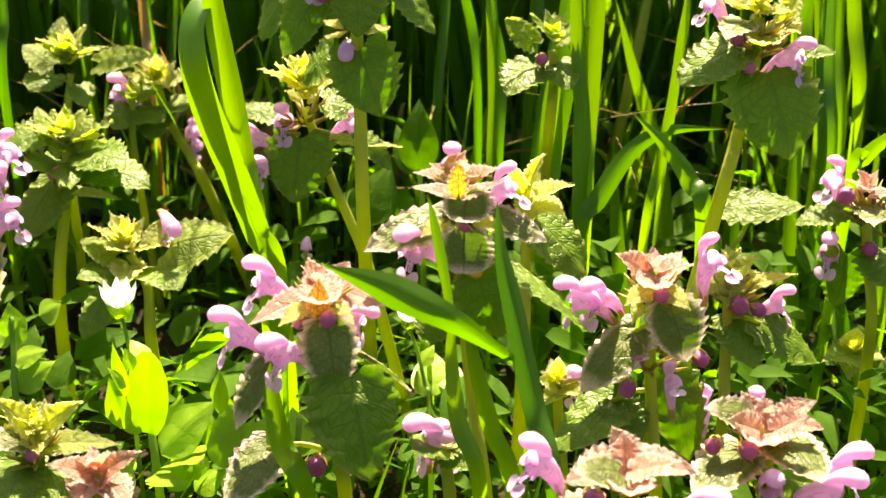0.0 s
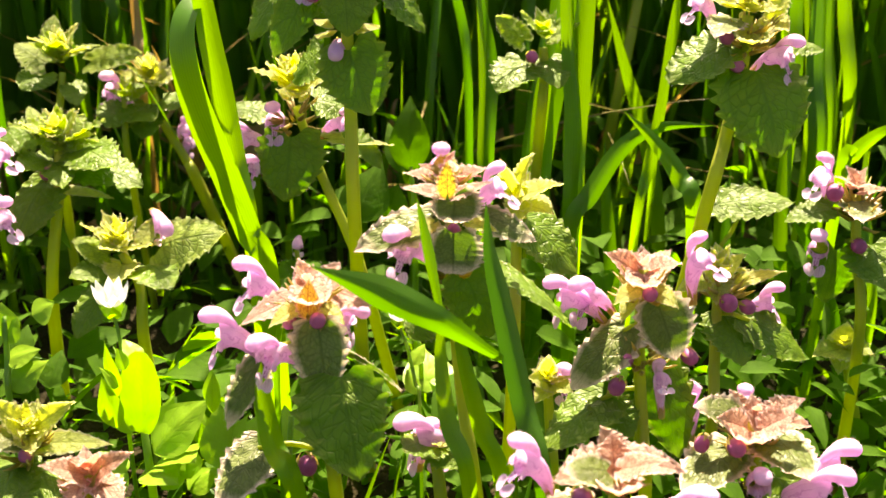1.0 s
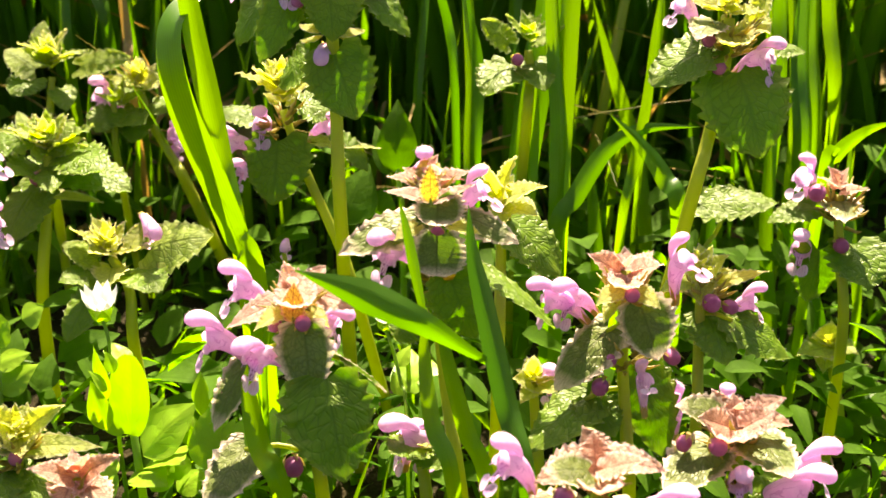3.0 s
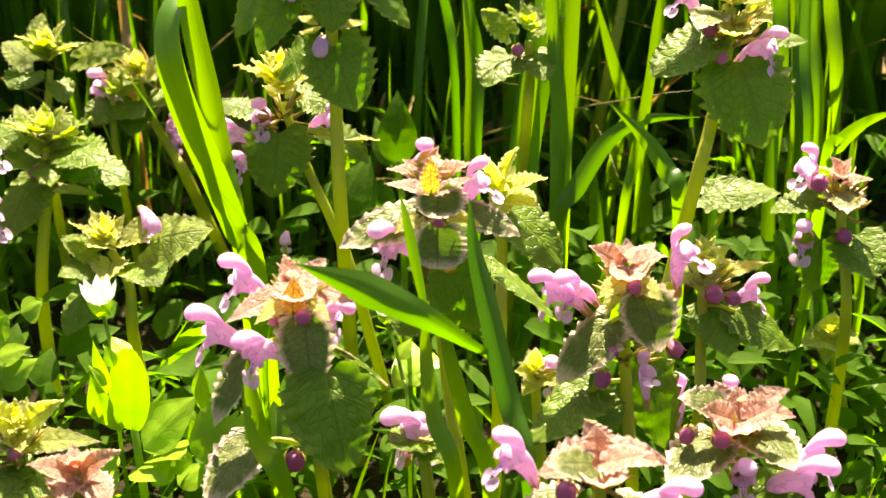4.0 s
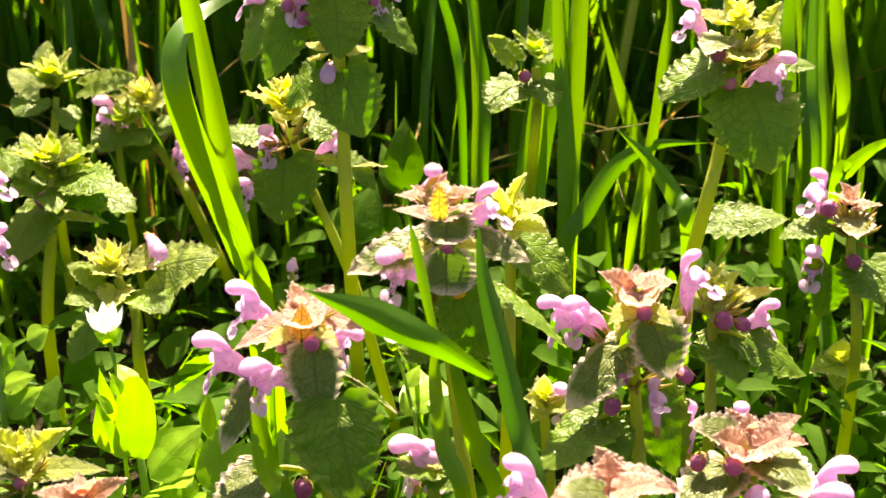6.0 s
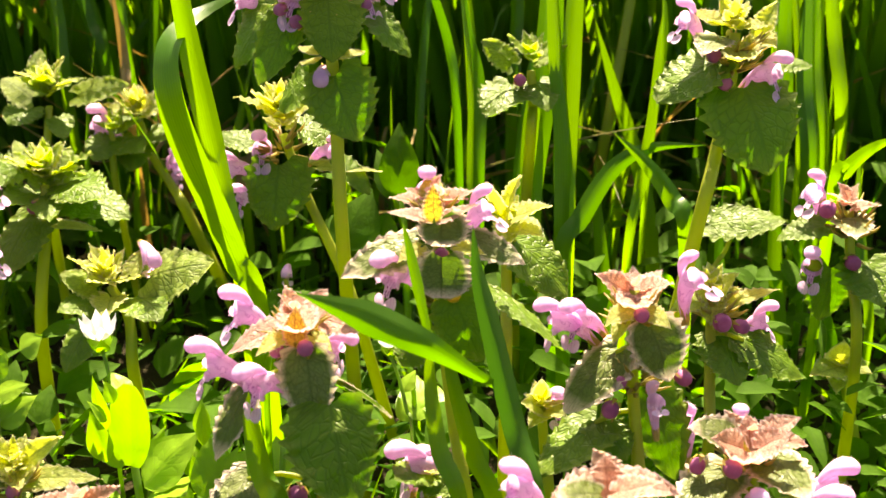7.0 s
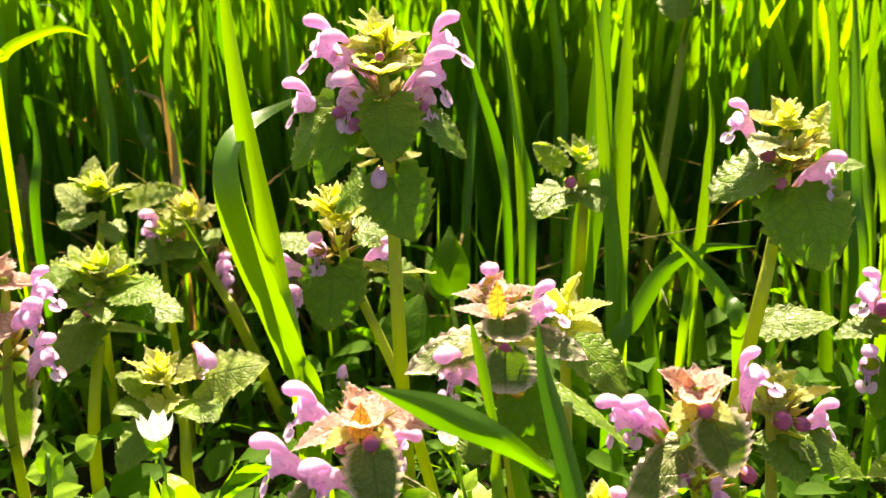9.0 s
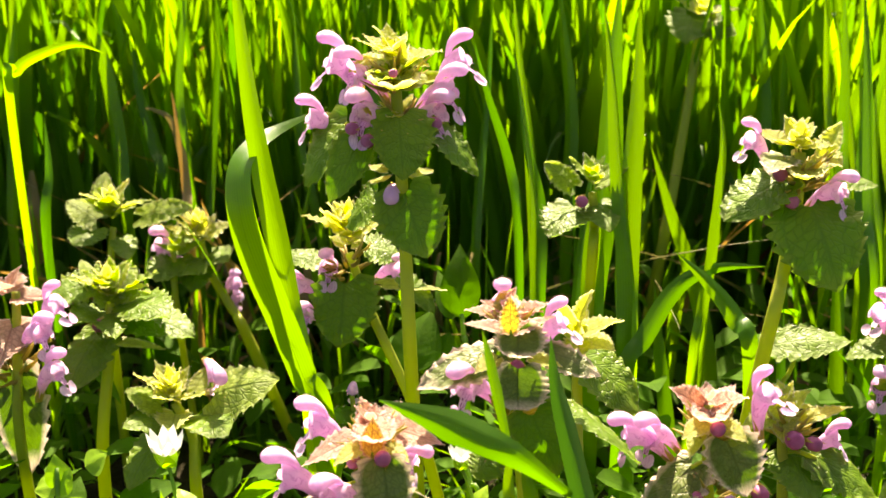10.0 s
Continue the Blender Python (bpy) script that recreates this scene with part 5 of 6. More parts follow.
leaf(plant, (-0.0608, 0.2856, 0.0259), (-0.0535, 0.2898, 0.0296), 0.0084, "lime", teeth=0, lobe=0.0, wave=0.3, hairs=False, roll=15.0)
leaf(plant, (-0.0760, 0.2875, 0.0296), (-0.0827, 0.2917, 0.0333), 0.0085, "lime", teeth=0, lobe=0.0, wave=0.3, hairs=False)
leaf(plant, (-0.0753, 0.2862, 0.0271), (-0.0806, 0.2872, 0.0247), 0.0086, "lime", teeth=0, lobe=0.0, wave=0.3, hairs=False, roll=-25.0)
leaf(plant, (-0.0670, 0.2908, 0.0357), (-0.0649, 0.2983, 0.0456), 0.0076, "lime", teeth=0, lobe=0.0, wave=0.3, hairs=False)
leaf(plant, (-0.0573, 0.2908, 0.0357), (-0.0569, 0.2960, 0.0413), 0.0071, "lime", teeth=0, lobe=0.0, wave=0.3, hairs=False)
leaf(plant, (-0.0449, 0.2856, 0.0259), (-0.0423, 0.2917, 0.0333), 0.0076, "lime", teeth=0, lobe=0.0, wave=0.3, hairs=False)
leaf(plant, (-0.0746, 0.2921, 0.0381), (-0.0782, 0.2989, 0.0468), 0.0074, "lime", teeth=0, lobe=0.0, wave=0.3, hairs=False)
leaf(plant, (-0.0739, 0.2966, 0.0467), (-0.0768, 0.3022, 0.0529), 0.0062, "lime", teeth=0, lobe=0.0, wave=0.3, hairs=False)
leaf(plant, (-0.0723, 0.2973, 0.0479), (-0.0709, 0.3030, 0.0544), 0.0060, "lime", teeth=0, lobe=0.0, wave=0.3, hairs=False)
stem(plant, [(-0.0352, 0.2940, 0.0418), (-0.0359, 0.2882, 0.0308), (-0.0359, 0.2836, 0.0222), (-0.0359, 0.2836, -0.0030)], 0.001, "weed_stem", "stem", 0.0)
leaf(plant, (-0.0359, 0.2901, 0.0345), (-0.0372, 0.3003, 0.0408), 0.0084, "lime", teeth=0, lobe=0.0, wave=0.3, hairs=False)
leaf(plant, (-0.0359, 0.2895, 0.0332), (-0.0321, 0.3040, 0.0349), 0.0062, "lime", teeth=0, lobe=0.0, wave=0.3, hairs=False)

plant = thing("chickweed", "chickweed with an open white flower on a thin stalk", "weed", "chickweed")
stem(plant, [(-0.0803, 0.3107, 0.0625), (-0.0785, 0.3074, 0.0563), (-0.0771, 0.3021, 0.0464), (-0.0764, 0.2968, 0.0364), (-0.0764, 0.2968, -0.0030)], 0.0006, "weed_stem", "stem", 0.0)
white_flower(plant, (-0.0802, 0.3110, 0.0631), 0.0068)

plant = thing("chickweed", "broad ovate dark green leaves standing upright", "weed", "chickweed")
stem(plant, [(-0.0069, 0.3817, 0.0682), (-0.0064, 0.3786, 0.0624), (-0.0059, 0.3755, 0.0566), (-0.0059, 0.3755, -0.0030)], 0.001, "weed_stem", "stem", 0.0)
leaf(plant, (-0.0069, 0.3809, 0.0668), (-0.0069, 0.3950, 0.0848), 0.0123, "weed", teeth=0, lobe=0.0, wave=0.3, hairs=False)
leaf(plant, (-0.0097, 0.3809, 0.0668), (-0.0140, 0.3934, 0.0774), 0.0078, "weed", teeth=0, lobe=0.0, wave=0.3, hairs=False)
leaf(plant, (-0.0236, 0.3740, 0.0538), (-0.0155, 0.3861, 0.0680), 0.0177, "weed", teeth=0, lobe=0.0, wave=0.3, hairs=False)
leaf(plant, (-0.0138, 0.3748, 0.0552), (-0.0105, 0.3794, 0.0639), 0.0117, "weed", teeth=0, lobe=0.0, wave=0.3, hairs=False)

plant = thing("chickweed", "leafy chickweed shoots with dull green ovate leaves", "weed", "chickweed")
stem(plant, [(-0.1102, 0.3186, 0.0561), (-0.1095, 0.3132, 0.0459), (-0.1088, 0.3078, 0.0358), (-0.1088, 0.3078, -0.0030)], 0.001, "weed_stem", "stem", 0.0)
leaf(plant, (-0.1045, 0.3091, 0.0383), (-0.1098, 0.3193, 0.0447), 0.0088, "weed", teeth=0, lobe=0.0, wave=0.3, hairs=False)
leaf(plant, (-0.0987, 0.3098, 0.0396), (-0.0966, 0.3197, 0.0453), 0.0091, "weed", teeth=0, lobe=0.0, wave=0.3, hairs=False)
leaf(plant, (-0.1066, 0.3132, 0.0459), (-0.1059, 0.3228, 0.0511), 0.0072, "weed", teeth=0, lobe=0.0, wave=0.3, hairs=False)
leaf(plant, (-0.1095, 0.3159, 0.0510), (-0.1110, 0.3203, 0.0593), 0.0072, "lime", teeth=0, lobe=0.0, wave=0.3, hairs=False)
leaf(plant, (-0.1099, 0.3132, 0.0459), (-0.1009, 0.3146, 0.0485), 0.0072, "lime", teeth=0, lobe=0.0, wave=0.3, hairs=False, roll=25.0)
leaf(plant, (-0.1102, 0.3166, 0.0523), (-0.1160, 0.3159, 0.0510), 0.0085, "lime", teeth=0, lobe=0.0, wave=0.3, hairs=False, roll=-30.0)
leaf(plant, (-0.1095, 0.3152, 0.0498), (-0.1066, 0.3186, 0.0561), 0.0063, "lime", teeth=0, lobe=0.0, wave=0.3, hairs=False, roll=15.0)
leaf(plant, (-0.1088, 0.3098, 0.0396), (-0.0987, 0.3132, 0.0459), 0.0085, "lime", teeth=0, lobe=0.0, wave=0.3, hairs=False, roll=30.0)
leaf(plant, (-0.1030, 0.3186, 0.0561), (-0.0972, 0.3203, 0.0593), 0.0087, "lime", teeth=0, lobe=0.0, wave=0.3, hairs=False, roll=30.0)
stem(plant, [(-0.0071, 0.3186, 0.0561), (-0.0056, 0.3159, 0.0510), (-0.0035, 0.3132, 0.0459), (-0.0035, 0.3132, -0.0030)], 0.0007, "weed_stem", "stem", 0.0)
leaf(plant, (-0.0020, 0.3091, 0.0383), (-0.0028, 0.3231, 0.0432), 0.0103, "lime", teeth=0, lobe=0.0, wave=0.3, hairs=False)
leaf(plant, (0.0009, 0.3098, 0.0396), (0.0024, 0.3217, 0.0406), 0.0074, "lime", teeth=0, lobe=0.0, wave=0.3, hairs=False)
leaf(plant, (-0.0049, 0.3091, 0.0383), (-0.0065, 0.3217, 0.0406), 0.0059, "lime", teeth=0, lobe=0.0, wave=0.3, hairs=False)
blade([(-0.0403, 0.3188, -0.0040), (-0.0417, 0.3158, 0.0674), (-0.0463, 0.3205, 0.0792), (-0.0514, 0.3255, 0.0917), (-0.0586, 0.3321, 0.1082), (-0.0616, 0.3368, 0.1200), (-0.0617, 0.3440, 0.1272), (-0.0583, 0.3530, 0.1304), (-0.0534, 0.3610, 0.1314), (-0.0411, 0.3680, 0.1350)], 0.0095, -18, twist=-14, label='broad grass blade bent over at its top', fold=0.06)
blade([(-0.0444, 0.3268, -0.0040), (-0.0457, 0.3238, 0.0712), (-0.0501, 0.3328, 0.0938), (-0.0532, 0.3390, 0.1092), (-0.0564, 0.3451, 0.1245), (-0.0595, 0.3526, 0.1431), (-0.0619, 0.3606, 0.1630), (-0.0633, 0.3654, 0.1750)], 0.0063, 25, label='tall upright grass blade glowing in the sun')
blade([(0.0181, 0.2587, -0.0040), (0.0182, 0.2557, 0.0442), (0.0187, 0.2597, 0.0625), (0.0186, 0.2604, 0.0723), (0.0166, 0.2550, 0.0813), (0.0095, 0.2402, 0.0960), (0.0015, 0.2323, 0.1067), (-0.0099, 0.2349, 0.1116), (-0.0225, 0.2371, 0.1157)], 0.0174, 3, twist=16, base_w=0.04, grow=1.15, label='broad grass blade arching over in front of the flowers', fold=0.4)
blade([(0.0018, 0.2454, 0.0995), (0.0001, 0.2496, 0.1074), (-0.0016, 0.2538, 0.1152), (-0.0030, 0.2566, 0.1206)], 0.0022, 0, label='slender grass blade tip')
blade([(0.0245, 0.2387, -0.0040), (0.0231, 0.2357, 0.0599), (0.0185, 0.2454, 0.0782), (0.0139, 0.2557, 0.0975), (0.0117, 0.2605, 0.1066), (0.0110, 0.2651, 0.1152)], 0.0055, 30)
blade([(0.0088, 0.2356, -0.0040), (0.0075, 0.2326, 0.0648), (0.0032, 0.2396, 0.0780), (0.0016, 0.2466, 0.0910), (0.0024, 0.2508, 0.0990)], 0.0038, 20)
blade([(0.0161, 0.2437, -0.0040), (0.0147, 0.2407, 0.0586), (0.0101, 0.2474, 0.0712), (0.0060, 0.2551, 0.0857), (0.0054, 0.2583, 0.0919)], 0.0047, -30)
blade([(-0.0264, 0.2427, -0.0040), (-0.0280, 0.2397, 0.0567), (-0.0332, 0.2457, 0.0681), (-0.0356, 0.2512, 0.0784), (-0.0358, 0.2540, 0.0836)], 0.0049, 20)
blade([(0.0370, 0.3473, -0.0040), (0.0373, 0.3443, 0.0299), (0.0382, 0.3606, 0.0606), (0.0392, 0.3732, 0.0843), (0.0376, 0.3858, 0.1080), (0.0370, 0.3992, 0.1331), (0.0357, 0.4096, 0.1526)], 0.0073, 40, fold=0.6, label='tall grass blade rising from its sheath')
blade([(0.0389, 0.3654, -0.0040), (0.0390, 0.3624, 0.0597), (0.0397, 0.3743, 0.0821), (0.0422, 0.3877, 0.1073), (0.0448, 0.3997, 0.1297), (0.0462, 0.4116, 0.1522)], 0.0073, -30, label='tall bright grass blade rising from its sheath')
blade([(0.0132, 0.3577, -0.0040), (0.0131, 0.3547, 0.0601), (0.0128, 0.3650, 0.0794), (0.0137, 0.3782, 0.1042), (0.0119, 0.3884, 0.1235), (0.0087, 0.4001, 0.1455)], 0.0040, 62)
blade([(0.0154, 0.3847, -0.0040), (0.0157, 0.3817, 0.0682), (0.0167, 0.3955, 0.0942), (0.0134, 0.4047, 0.1116), (0.0108, 0.4171, 0.1347)], 0.0044, -35)
blade([(0.0349, 0.3570, -0.0040), (0.0368, 0.3540, 0.0587), (0.0431, 0.3598, 0.0697), (0.0524, 0.3661, 0.0815), (0.0633, 0.3686, 0.0863), (0.0781, 0.3688, 0.0865)], 0.0053, -5)
blade([(0.0722, 0.3547, -0.0040), (0.0710, 0.3517, 0.0651), (0.0672, 0.3575, 0.0760), (0.0602, 0.3622, 0.0849), (0.0521, 0.3660, 0.0921)], 0.0055, 10)
blade([(0.0544, 0.3577, -0.0040), (0.0555, 0.3547, 0.0601), (0.0594, 0.3635, 0.0766), (0.0633, 0.3723, 0.0932), (0.0657, 0.3811, 0.1097), (0.0672, 0.3862, 0.1193)], 0.0037, 20)
blade([(0.1125, 0.3847, -0.0040), (0.1124, 0.3817, 0.0682), (0.1120, 0.3955, 0.0942), (0.1132, 0.4094, 0.1203), (0.1140, 0.4217, 0.1434)], 0.0056, 40)
blade([(0.1120, 0.4029, -0.0040), (0.1126, 0.3999, 0.0598), (0.1143, 0.4160, 0.0901), (0.1126, 0.4321, 0.1204), (0.1108, 0.4442, 0.1431)], 0.0045, 40)
blade([(0.1057, 0.3462, -0.0040), (0.1068, 0.3432, 0.0811), (0.1105, 0.3467, 0.0877), (0.1180, 0.3495, 0.0929), (0.1268, 0.3509, 0.0955)], 0.0050, 20)
blade([(-0.0947, 0.4430, -0.0040), (-0.0951, 0.4400, 0.0714), (-0.0964, 0.4478, 0.0860), (-0.0988, 0.4564, 0.1022), (-0.1015, 0.4633, 0.1151)], 0.0033, 0, mat='straw', label='withered brown grass blade')
blade([(-0.0382, 0.2908, -0.0040), (-0.0370, 0.2878, 0.0621), (-0.0330, 0.2953, 0.0761), (-0.0324, 0.2984, 0.0820)], 0.0027, 60)
blade([(0.0293, 0.3762, -0.0040), (0.0297, 0.3732, 0.0525), (0.0310, 0.3830, 0.0767), (0.0318, 0.3891, 0.0918), (0.0326, 0.3915, 0.0978)], 0.0075, -30)
blade([(0.0284, 0.3874, -0.0040), (0.0303, 0.3844, 0.0617), (0.0367, 0.4006, 0.1015), (0.0391, 0.4118, 0.1291), (0.0420, 0.4229, 0.1567)], 0.0086, -25, fold=0.5)
blade([(-0.1609, 0.4658, -0.0040), (-0.1607, 0.4628, 0.0609), (-0.1600, 0.4788, 0.1007), (-0.1598, 0.4934, 0.1369), (-0.1598, 0.5022, 0.1586)], 0.0043, 42)
blade([(-0.1369, 0.4061, -0.0040), (-0.1363, 0.4031, 0.1261), (-0.1344, 0.4074, 0.1367), (-0.1269, 0.4093, 0.1413), (-0.1170, 0.4103, 0.1435), (-0.1086, 0.4094, 0.1408)], 0.0033, 10)
blade([(-0.1353, 0.4193, -0.0040), (-0.1350, 0.4163, 0.0786), (-0.1341, 0.4248, 0.0997), (-0.1352, 0.4313, 0.1157)], 0.0032, 30)
blade([(-0.1207, 0.4687, -0.0040), (-0.1214, 0.4657, 0.0671), (-0.1236, 0.4759, 0.0925), (-0.1278, 0.4854, 0.1161), (-0.1324, 0.4905, 0.1289), (-0.1419, 0.4931, 0.1355)], 0.0070, -30)
blade([(-0.1063, 0.4724, -0.0040), (-0.1075, 0.4694, 0.0758), (-0.1115, 0.4759, 0.0921), (-0.1163, 0.4825, 0.1086), (-0.1188, 0.4891, 0.1249)], 0.0055, 44)
blade([(-0.0948, 0.4556, -0.0040), (-0.0958, 0.4526, 0.0873), (-0.0988, 0.4631, 0.1135), (-0.0968, 0.4736, 0.1394), (-0.0953, 0.4793, 0.1533)], 0.0028, 10)
blade([(-0.1006, 0.4658, -0.0040), (-0.1007, 0.4628, 0.0593), (-0.1009, 0.4708, 0.0792), (-0.1049, 0.4785, 0.0983), (-0.1112, 0.4805, 0.1033), (-0.1184, 0.4809, 0.1046)], 0.0025, 10, mat='straw', label='withered orange grass blade bent over')
blade([(-0.1620, 0.4952, -0.0040), (-0.1621, 0.4922, 0.0538), (-0.1626, 0.4976, 0.0672), (-0.1635, 0.5029, 0.0803)], 0.0054, 10, mat='straw', label='withered orange grass blade')
blade([(0.0106, 0.3915, -0.0040), (0.0100, 0.3885, 0.0856), (0.0081, 0.3971, 0.1069), (0.0021, 0.4050, 0.1268), (-0.0020, 0.4115, 0.1429)], 0.0056, -60)
blade([(0.0151, 0.3945, -0.0040), (0.0150, 0.3915, 0.0662), (0.0145, 0.4066, 0.1036), (0.0122, 0.4172, 0.1301), (0.0102, 0.4279, 0.1566)], 0.0050, 44)
blade([(0.0651, 0.3983, -0.0040), (0.0664, 0.3953, 0.0742), (0.0707, 0.4054, 0.0989), (0.0717, 0.4104, 0.1113), (0.0707, 0.4145, 0.1215)], 0.0040, 44)
blade([(0.1130, 0.4442, -0.0040), (0.1130, 0.4412, 0.0797), (0.1131, 0.4557, 0.1154), (0.1136, 0.4694, 0.1494)], 0.0051, 42)
blade([(0.1236, 0.4162, -0.0040), (0.1232, 0.4132, 0.0633), (0.1216, 0.4244, 0.0910), (0.1237, 0.4342, 0.1154), (0.1330, 0.4428, 0.1363)], 0.0074, 44)
blade([(0.1169, 0.4558, -0.0040), (0.1185, 0.4528, 0.0814), (0.1237, 0.4612, 0.1021), (0.1306, 0.4661, 0.1141), (0.1440, 0.4703, 0.1241)], 0.0060, 20)
blade([(0.0954, 0.4725, -0.0040), (0.0962, 0.4695, 0.0701), (0.0989, 0.4805, 0.0972), (0.0986, 0.4907, 0.1225), (0.0981, 0.4980, 0.1406)], 0.0058, -40)
blade([(0.1117, 0.4914, -0.0040), (0.1114, 0.4884, 0.0630), (0.1103, 0.5021, 0.0969), (0.1144, 0.5180, 0.1363)], 0.0065, 44)
blade([(0.0286, 0.4659, -0.0040), (0.0295, 0.4629, 0.0557), (0.0325, 0.4790, 0.0954), (0.0304, 0.4907, 0.1244), (0.0289, 0.4980, 0.1425)], 0.0066, -50)
blade([(-0.0395, 0.4724, -0.0040), (-0.0383, 0.4694, 0.0738), (-0.0343, 0.4848, 0.1117), (-0.0326, 0.4965, 0.1406)], 0.0066, 44)
blade([(-0.0522, 0.4658, -0.0040), (-0.0543, 0.4628, 0.0580), (-0.0612, 0.4760, 0.0908), (-0.0624, 0.4877, 0.1197), (-0.0636, 0.4979, 0.1451)], 0.0051, -40)
blade([(-0.0975, 0.4837, -0.0040), (-0.0969, 0.4807, 0.0500), (-0.0949, 0.4951, 0.0856), (-0.0925, 0.5088, 0.1194), (-0.0933, 0.5179, 0.1420)], 0.0057, -45)
blade([(-0.0026, 0.4431, -0.0040), (-0.0021, 0.4401, 0.0535), (-0.0005, 0.4506, 0.0795), (0.0032, 0.4632, 0.1106), (0.0060, 0.4772, 0.1453)], 0.0049, -50)

plant = dead_nettle("dead-nettle standing back in the grass with a dark wrinkled leaf", [(0.0779, 0.4922, 0.1267), (0.0704, 0.4775, 0.0907), (0.0626, 0.4629, 0.0548), (0.0603, 0.4669, -0.0040)], 0.0022)
leaf(plant, (0.0754, 0.4936, 0.1304), (0.0707, 0.4798, 0.1229), 0.0180, "green")
leaf(plant, (0.0802, 0.4929, 0.1285), (0.0898, 0.4907, 0.1228), 0.0186, "green", roll=24.8)
crown(plant, (0.0779, 0.4929, 0.1285), 0.0088, 8, "young", 62, 60)
blade([(0.1045, 0.3654, -0.0040), (0.1041, 0.3624, 0.0107), (0.1030, 0.3805, 0.0448), (0.1053, 0.3986, 0.0788), (0.1041, 0.4144, 0.1084)], 0.0060, -55)
blade([(0.0896, 0.3524, -0.0040), (0.0886, 0.3494, 0.0075), (0.0853, 0.3617, 0.0306), (0.0845, 0.3725, 0.0509), (0.0862, 0.3817, 0.0682)], 0.0056, -50)
blade([(0.1178, 0.3524, -0.0040), (0.1173, 0.3494, 0.0075), (0.1156, 0.3617, 0.0306), (0.1074, 0.3717, 0.0494), (0.1009, 0.3755, 0.0566)], 0.0049, -55)
blade([(0.0563, 0.3593, 0.0048), (0.0530, 0.3734, 0.0314), (0.0513, 0.3845, 0.0522), (0.0505, 0.3947, 0.0714)], 0.0060, -50)
blade([(0.0307, 0.3851, -0.0040), (0.0302, 0.3821, 0.0265), (0.0285, 0.3974, 0.0552), (0.0311, 0.4111, 0.0810), (0.0345, 0.4224, 0.1022)], 0.0072, -48)
blade([(0.0721, 0.4109, -0.0040), (0.0710, 0.4079, 0.0324), (0.0674, 0.4214, 0.0577), (0.0603, 0.4332, 0.0799), (0.0549, 0.4433, 0.0989)], 0.0061, -40)

plant = dead_nettle("low dead-nettle with one small pink flower under taller plants", [(-0.0352, 0.3264, 0.0708), (-0.0345, 0.3240, 0.0663), (-0.0335, 0.3213, 0.0612), (-0.0332, 0.3253, -0.0040)], 0.0009)
flower(plant, (-0.0352, 0.3273, 0.0724), 0, 0.55, -35, 0)
leaf(plant, (-0.0345, 0.3247, 0.0676), (-0.0297, 0.3175, 0.0667), 0.0089, "weed")
leaf(plant, (-0.0349, 0.3247, 0.0676), (-0.0386, 0.3176, 0.0670), 0.0078, "weed", roll=-10.0)

plant = thing("chickweed", "closed greenish white chickweed bud on a thread-like stalk", "weed", "chickweed")
stem(plant, [(-0.0076, 0.2787, 0.0769), (-0.0058, 0.2763, 0.0724), (-0.0041, 0.2727, 0.0657), (-0.0030, 0.2692, 0.0590), (-0.0030, 0.2692, -0.0030)], 0.0005, "weed_stem", "stem", 0.0)
white_flower(plant, (-0.0076, 0.2793, 0.0780), 0.0042)
leaf(plant, (-0.0049, 0.2745, 0.0690), (-0.0018, 0.2786, 0.0725), 0.0045, "lime", teeth=0, lobe=0.0, wave=0.3, hairs=False)
leaf(plant, (-0.0037, 0.2715, 0.0634), (-0.0062, 0.2759, 0.0674), 0.0042, "lime", teeth=0, lobe=0.0, wave=0.3, hairs=False)
blade([(0.1067, 0.4008, -0.0040), (0.1068, 0.3978, 0.0793), (0.1068, 0.4085, 0.1057), (0.1085, 0.4179, 0.1290), (0.1085, 0.4293, 0.1570)], 0.0050, 25)
blade([(0.1160, 0.4037, -0.0040), (0.1158, 0.4007, 0.0594), (0.1152, 0.4129, 0.0897), (0.1177, 0.4245, 0.1183), (0.1176, 0.4380, 0.1517)], 0.0062, 22)
blade([(0.1321, 0.4281, -0.0040), (0.1316, 0.4251, 0.0659), (0.1296, 0.4365, 0.0942), (0.1285, 0.4459, 0.1176), (0.1315, 0.4580, 0.1474)], 0.0061, 26)
blade([(0.1275, 0.3647, -0.0040), (0.1271, 0.3617, 0.0306), (0.1258, 0.3717, 0.0494), (0.1251, 0.3794, 0.0639), (0.1264, 0.3871, 0.0783)], 0.0039, 20)


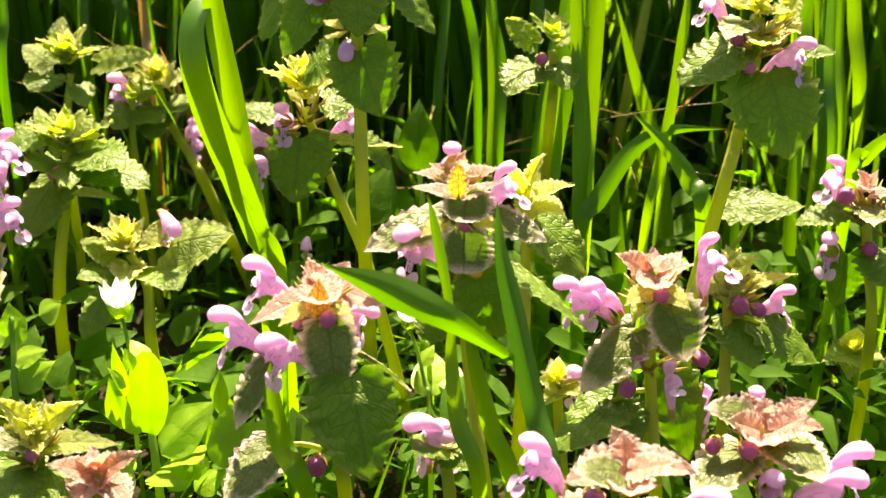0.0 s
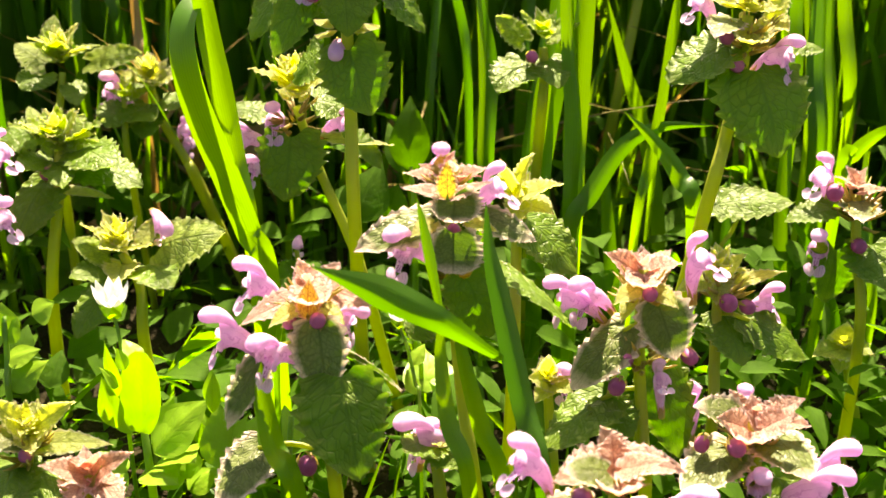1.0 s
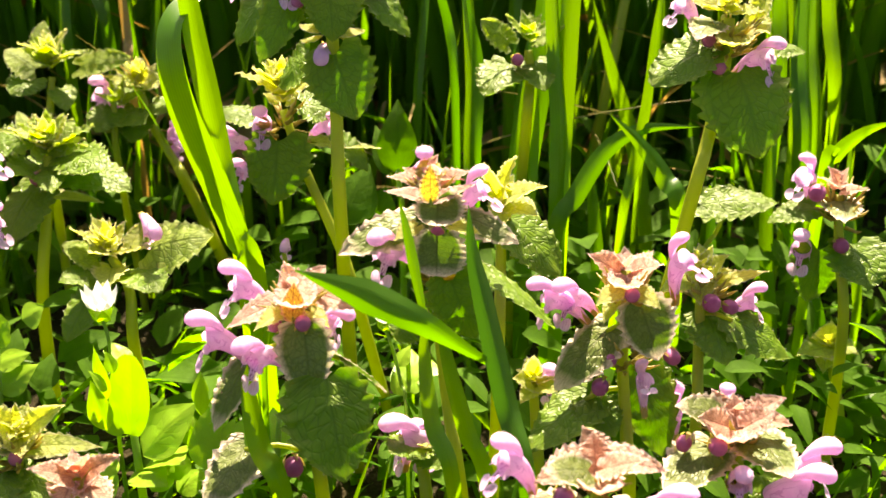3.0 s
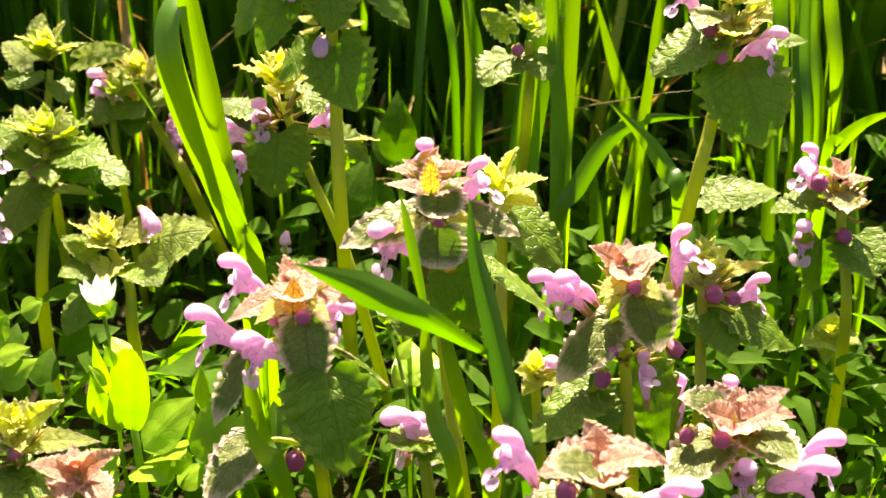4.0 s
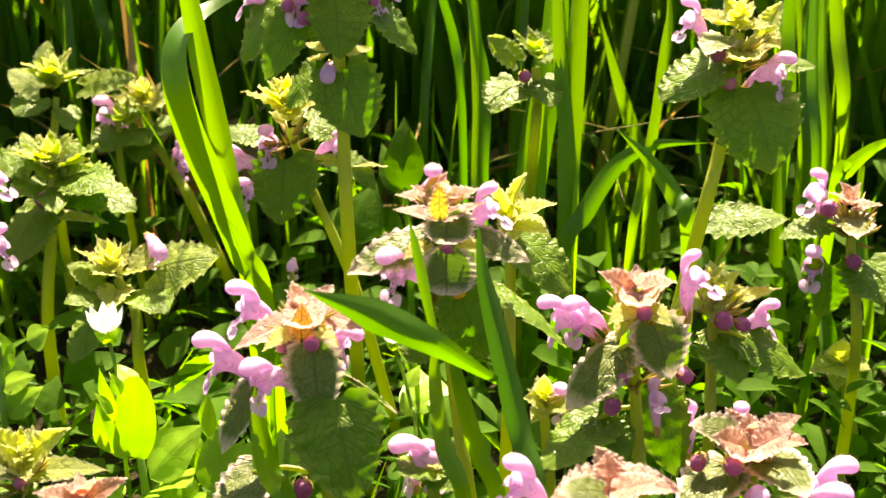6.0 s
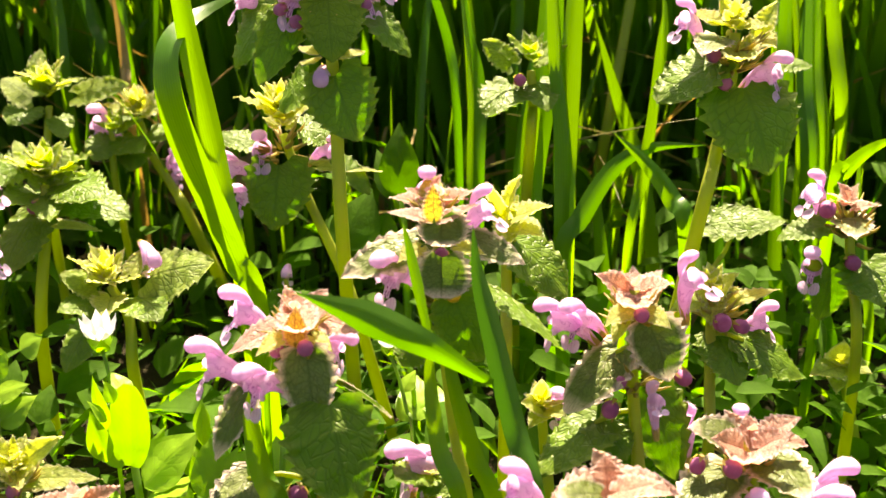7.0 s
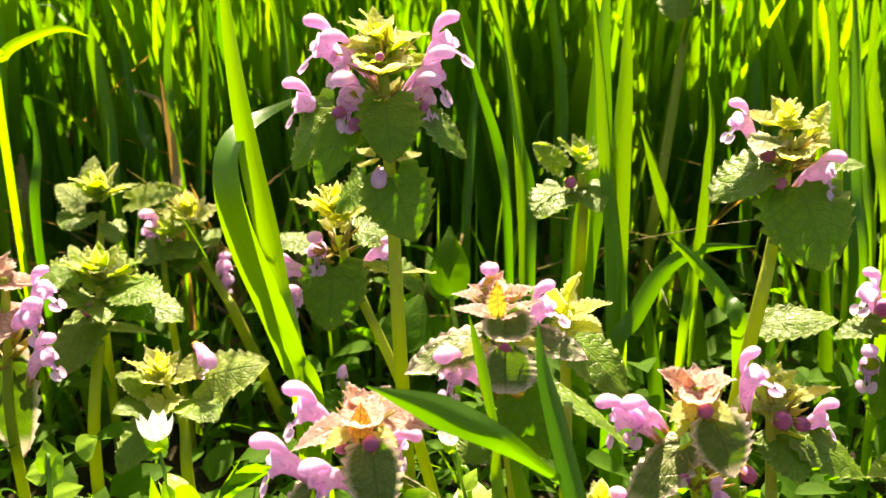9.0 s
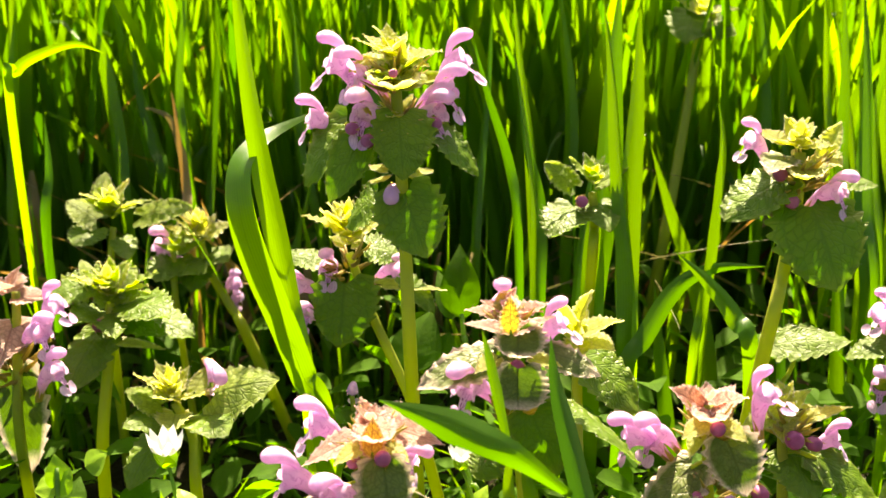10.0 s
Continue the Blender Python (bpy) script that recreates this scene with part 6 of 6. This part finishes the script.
# ---- the meadow behind and between ----
def sward(name, count, seed, place, height, width, label, mat="grass", lean=0.5):
    """Many thin blades that nobody could count, as one mesh."""
    rnd = random.Random(seed)
    verts, faces, coords = [], [], []
    for _ in range(count):
        x, y = place(rnd)
        h, w = rnd.uniform(*height) * min(1.25, 0.52 + 1.1 * max(0.0, math.hypot(x, y) - 0.48)), rnd.uniform(*width) / 2
        face = rnd.uniform(-1.5, 1.5)
        side = Vector((math.cos(face), math.sin(face), 0))
        out = Vector((rnd.gauss(0, 1), rnd.gauss(0, 1), 0)) * lean * 0.25 * h
        droop = rnd.random() ** 3 * 0.6 * h
        first = len(verts)
        segs = 9
        for i in range(segs + 1):
            s = i / segs
            p = Vector((x, y, -0.002)) + out * s ** 1.8 + Vector((0, 0, h * s - droop * s ** 3))
            k = w * (0.75 + 0.25 * min(1, 3 * s)) * max(0.03, 1 - s ** 2.6)
            deep = side.cross(Vector((0, 0, 1))) * 0.35 * k
            verts += [p - side * k, p + deep, p + side * k]
            coords += [(0, s), (0.5, s), (1, s)]
        for i in range(segs):
            a = first + 3 * i
            faces += [(a, a + 1, a + 4, a + 3), (a + 1, a + 2, a + 5, a + 4)]
    me = bpy.data.meshes.new(name)
    me.from_pydata(verts, [], faces)
    layer = me.uv_layers.new(name="uv")
    for loop in me.loops:
        layer.data[loop.index].uv = coords[loop.vertex_index]
    me.materials.append(M[mat])
    for p in me.polygons:
        p.use_smooth = True
    return tagged(new(name, me), label, "grass", "", "stuff")


def fan(near, far, spread=0.34, lean=0.0):
    def place(rnd):
        y = near + (far - near) * rnd.random() ** 1.5
        return rnd.triangular(-1, 1, lean) * (0.25 + 1.5 * spread * y), y
    return place


def left_bank(rnd):
    """The weedy side of the patch, left of the tall grass."""
    y = 0.31 + 0.55 * rnd.random() ** 1.3
    return rnd.uniform(-0.15 - 0.4 * y, 0.0), y


def right_bank(rnd):
    """The shaded side of the patch, among the roots of the tall grass."""
    y = 0.30 + 0.5 * rnd.random()
    return rnd.uniform(0.0, 0.06 + 0.36 * y), y


def undergrowth(name, count, seed, place, label, high=0.02, sizes=(0.006, 0.014), mat="weed", kind="weeds"):
    """Low dull leaves close to the soil, as one mesh."""
    rnd = random.Random(seed)
    verts, faces, coords = [], [], []
    for _ in range(count):
        x, y = place(rnd)
        z = rnd.uniform(0.003, high) * (1 - rnd.random() ** 2 * 0.6)
        a, e = rnd.uniform(0, 2 * math.pi), rnd.uniform(-0.5, 0.7)
        ahead = Vector((math.cos(a) * math.cos(e), math.sin(a) * math.cos(e), math.sin(e)))
        side = ahead.cross(Vector((rnd.gauss(0, 0.3), rnd.gauss(0, 0.3), 1))).normalized()
        size, w = rnd.uniform(*sizes), rnd.uniform(0.16, 0.27)
        first = len(verts)
        for i in range(7):
            s = i / 6
            k = size * w * max(0.03, math.sin(math.pi * s ** 0.7) ** 0.8)
            p = Vector((x, y, z)) + ahead * size * s - Vector((0, 0, 0.3 * size * s * s))
            n = side.cross(ahead)
            verts += [p - side * k + n * k * 0.3, p, p + side * k + n * k * 0.3]
            coords += [(0, s), (0.5, s), (1, s)]
        for i in range(6):
            b = first + 3 * i
            faces += [(b, b + 1, b + 4, b + 3), (b + 1, b + 2, b + 5, b + 4)]
    me = bpy.data.meshes.new(name)
    me.from_pydata(verts, [], faces)
    layer = me.uv_layers.new(name="uv")
    for loop in me.loops:
        layer.data[loop.index].uv = coords[loop.vertex_index]
    me.materials.append(M[mat])
    for p in me.polygons:
        p.use_smooth = True
    return tagged(new(name, me), label, kind, "", "stuff")


sward("meadow_grass", 8600, 11, fan(0.50, 2.4, 0.34, -0.3), (0.23, 0.37), (0.003, 0.009), "tall green meadow grass standing behind the flowers")
sward("fine_grass", 1500, 12, fan(0.42, 1.6), (0.08, 0.20), (0.002, 0.005), "short fine grass between the flowers")
sward("dry_grass", 800, 13, fan(0.46, 1.3), (0.05, 0.2), (0.0018, 0.004), "withered yellow grass low between green blades", "straw", 2.5)
undergrowth("undergrowth", 4500, 14, fan(0.24, 1.1, 0.36), "low green leaves of small weeds on the soil")
sward("low_grass", 1700, 15, fan(0.24, 0.7, 0.36), (0.02, 0.075), (0.0015, 0.0035), "low dark green grass covering the soil", "grass", 2.0)
sward("tall_grass", 60, 20, lambda rnd: (rnd.uniform(-0.07, 0.16), rnd.uniform(0.51, 0.60)), (0.36, 0.5), (0.005, 0.010), "tuft of tall grass behind the flowers")
undergrowth("leafy_weeds", 1100, 16, left_bank, "broad dark green leaves of weeds below the flowers", 0.06, (0.012, 0.024))
undergrowth("low_weeds", 1700, 19, right_bank, "dark green leaves of low weeds among the grass", 0.055, (0.009, 0.019))


def around(rnd):
    """Anywhere in the meadow round about, but for the strip that the other grass fills."""
    while True:
        a, r = rnd.uniform(0, 2 * math.pi), 3.2 * rnd.random() ** 0.85
        x, y = r * math.cos(a), 0.5 + r * math.sin(a)
        if (y < 0.5 or abs(x) > 0.35 * y or y > 2.3) and (abs(x) > 0.28 or y < -0.12 or y > 0.5):
            return x, y


def behind(rnd):
    """The near side: unseen tall grass, added to block low sky and bounce green light."""
    return rnd.gauss(0, 0.6), -0.15 - abs(rnd.gauss(0, 0.55))


sward("near_meadow_grass", 6500, 22, behind, (0.36, 0.52), (0.005, 0.012), "unseen tall grass added behind the camera to block sky and give green fill")
sward("open_meadow_grass", 20000, 17, around, (0.09, 0.2), (0.003, 0.009), "green meadow grass spreading round the flowers", "grass", 0.9)
undergrowth("dead_leaves", 120, 18, fan(0.40, 1.0, 0.36), "withered brown leaf scraps lying between the weeds", 0.03, (0.006, 0.018), "litter", "leaf litter")

undergrowth("withered_leaves", 520, 21, fan(0.50, 1.2, 0.36), "withered orange grass leaves lying among the stems", 0.07, (0.012, 0.03), "straw", "leaf litter")
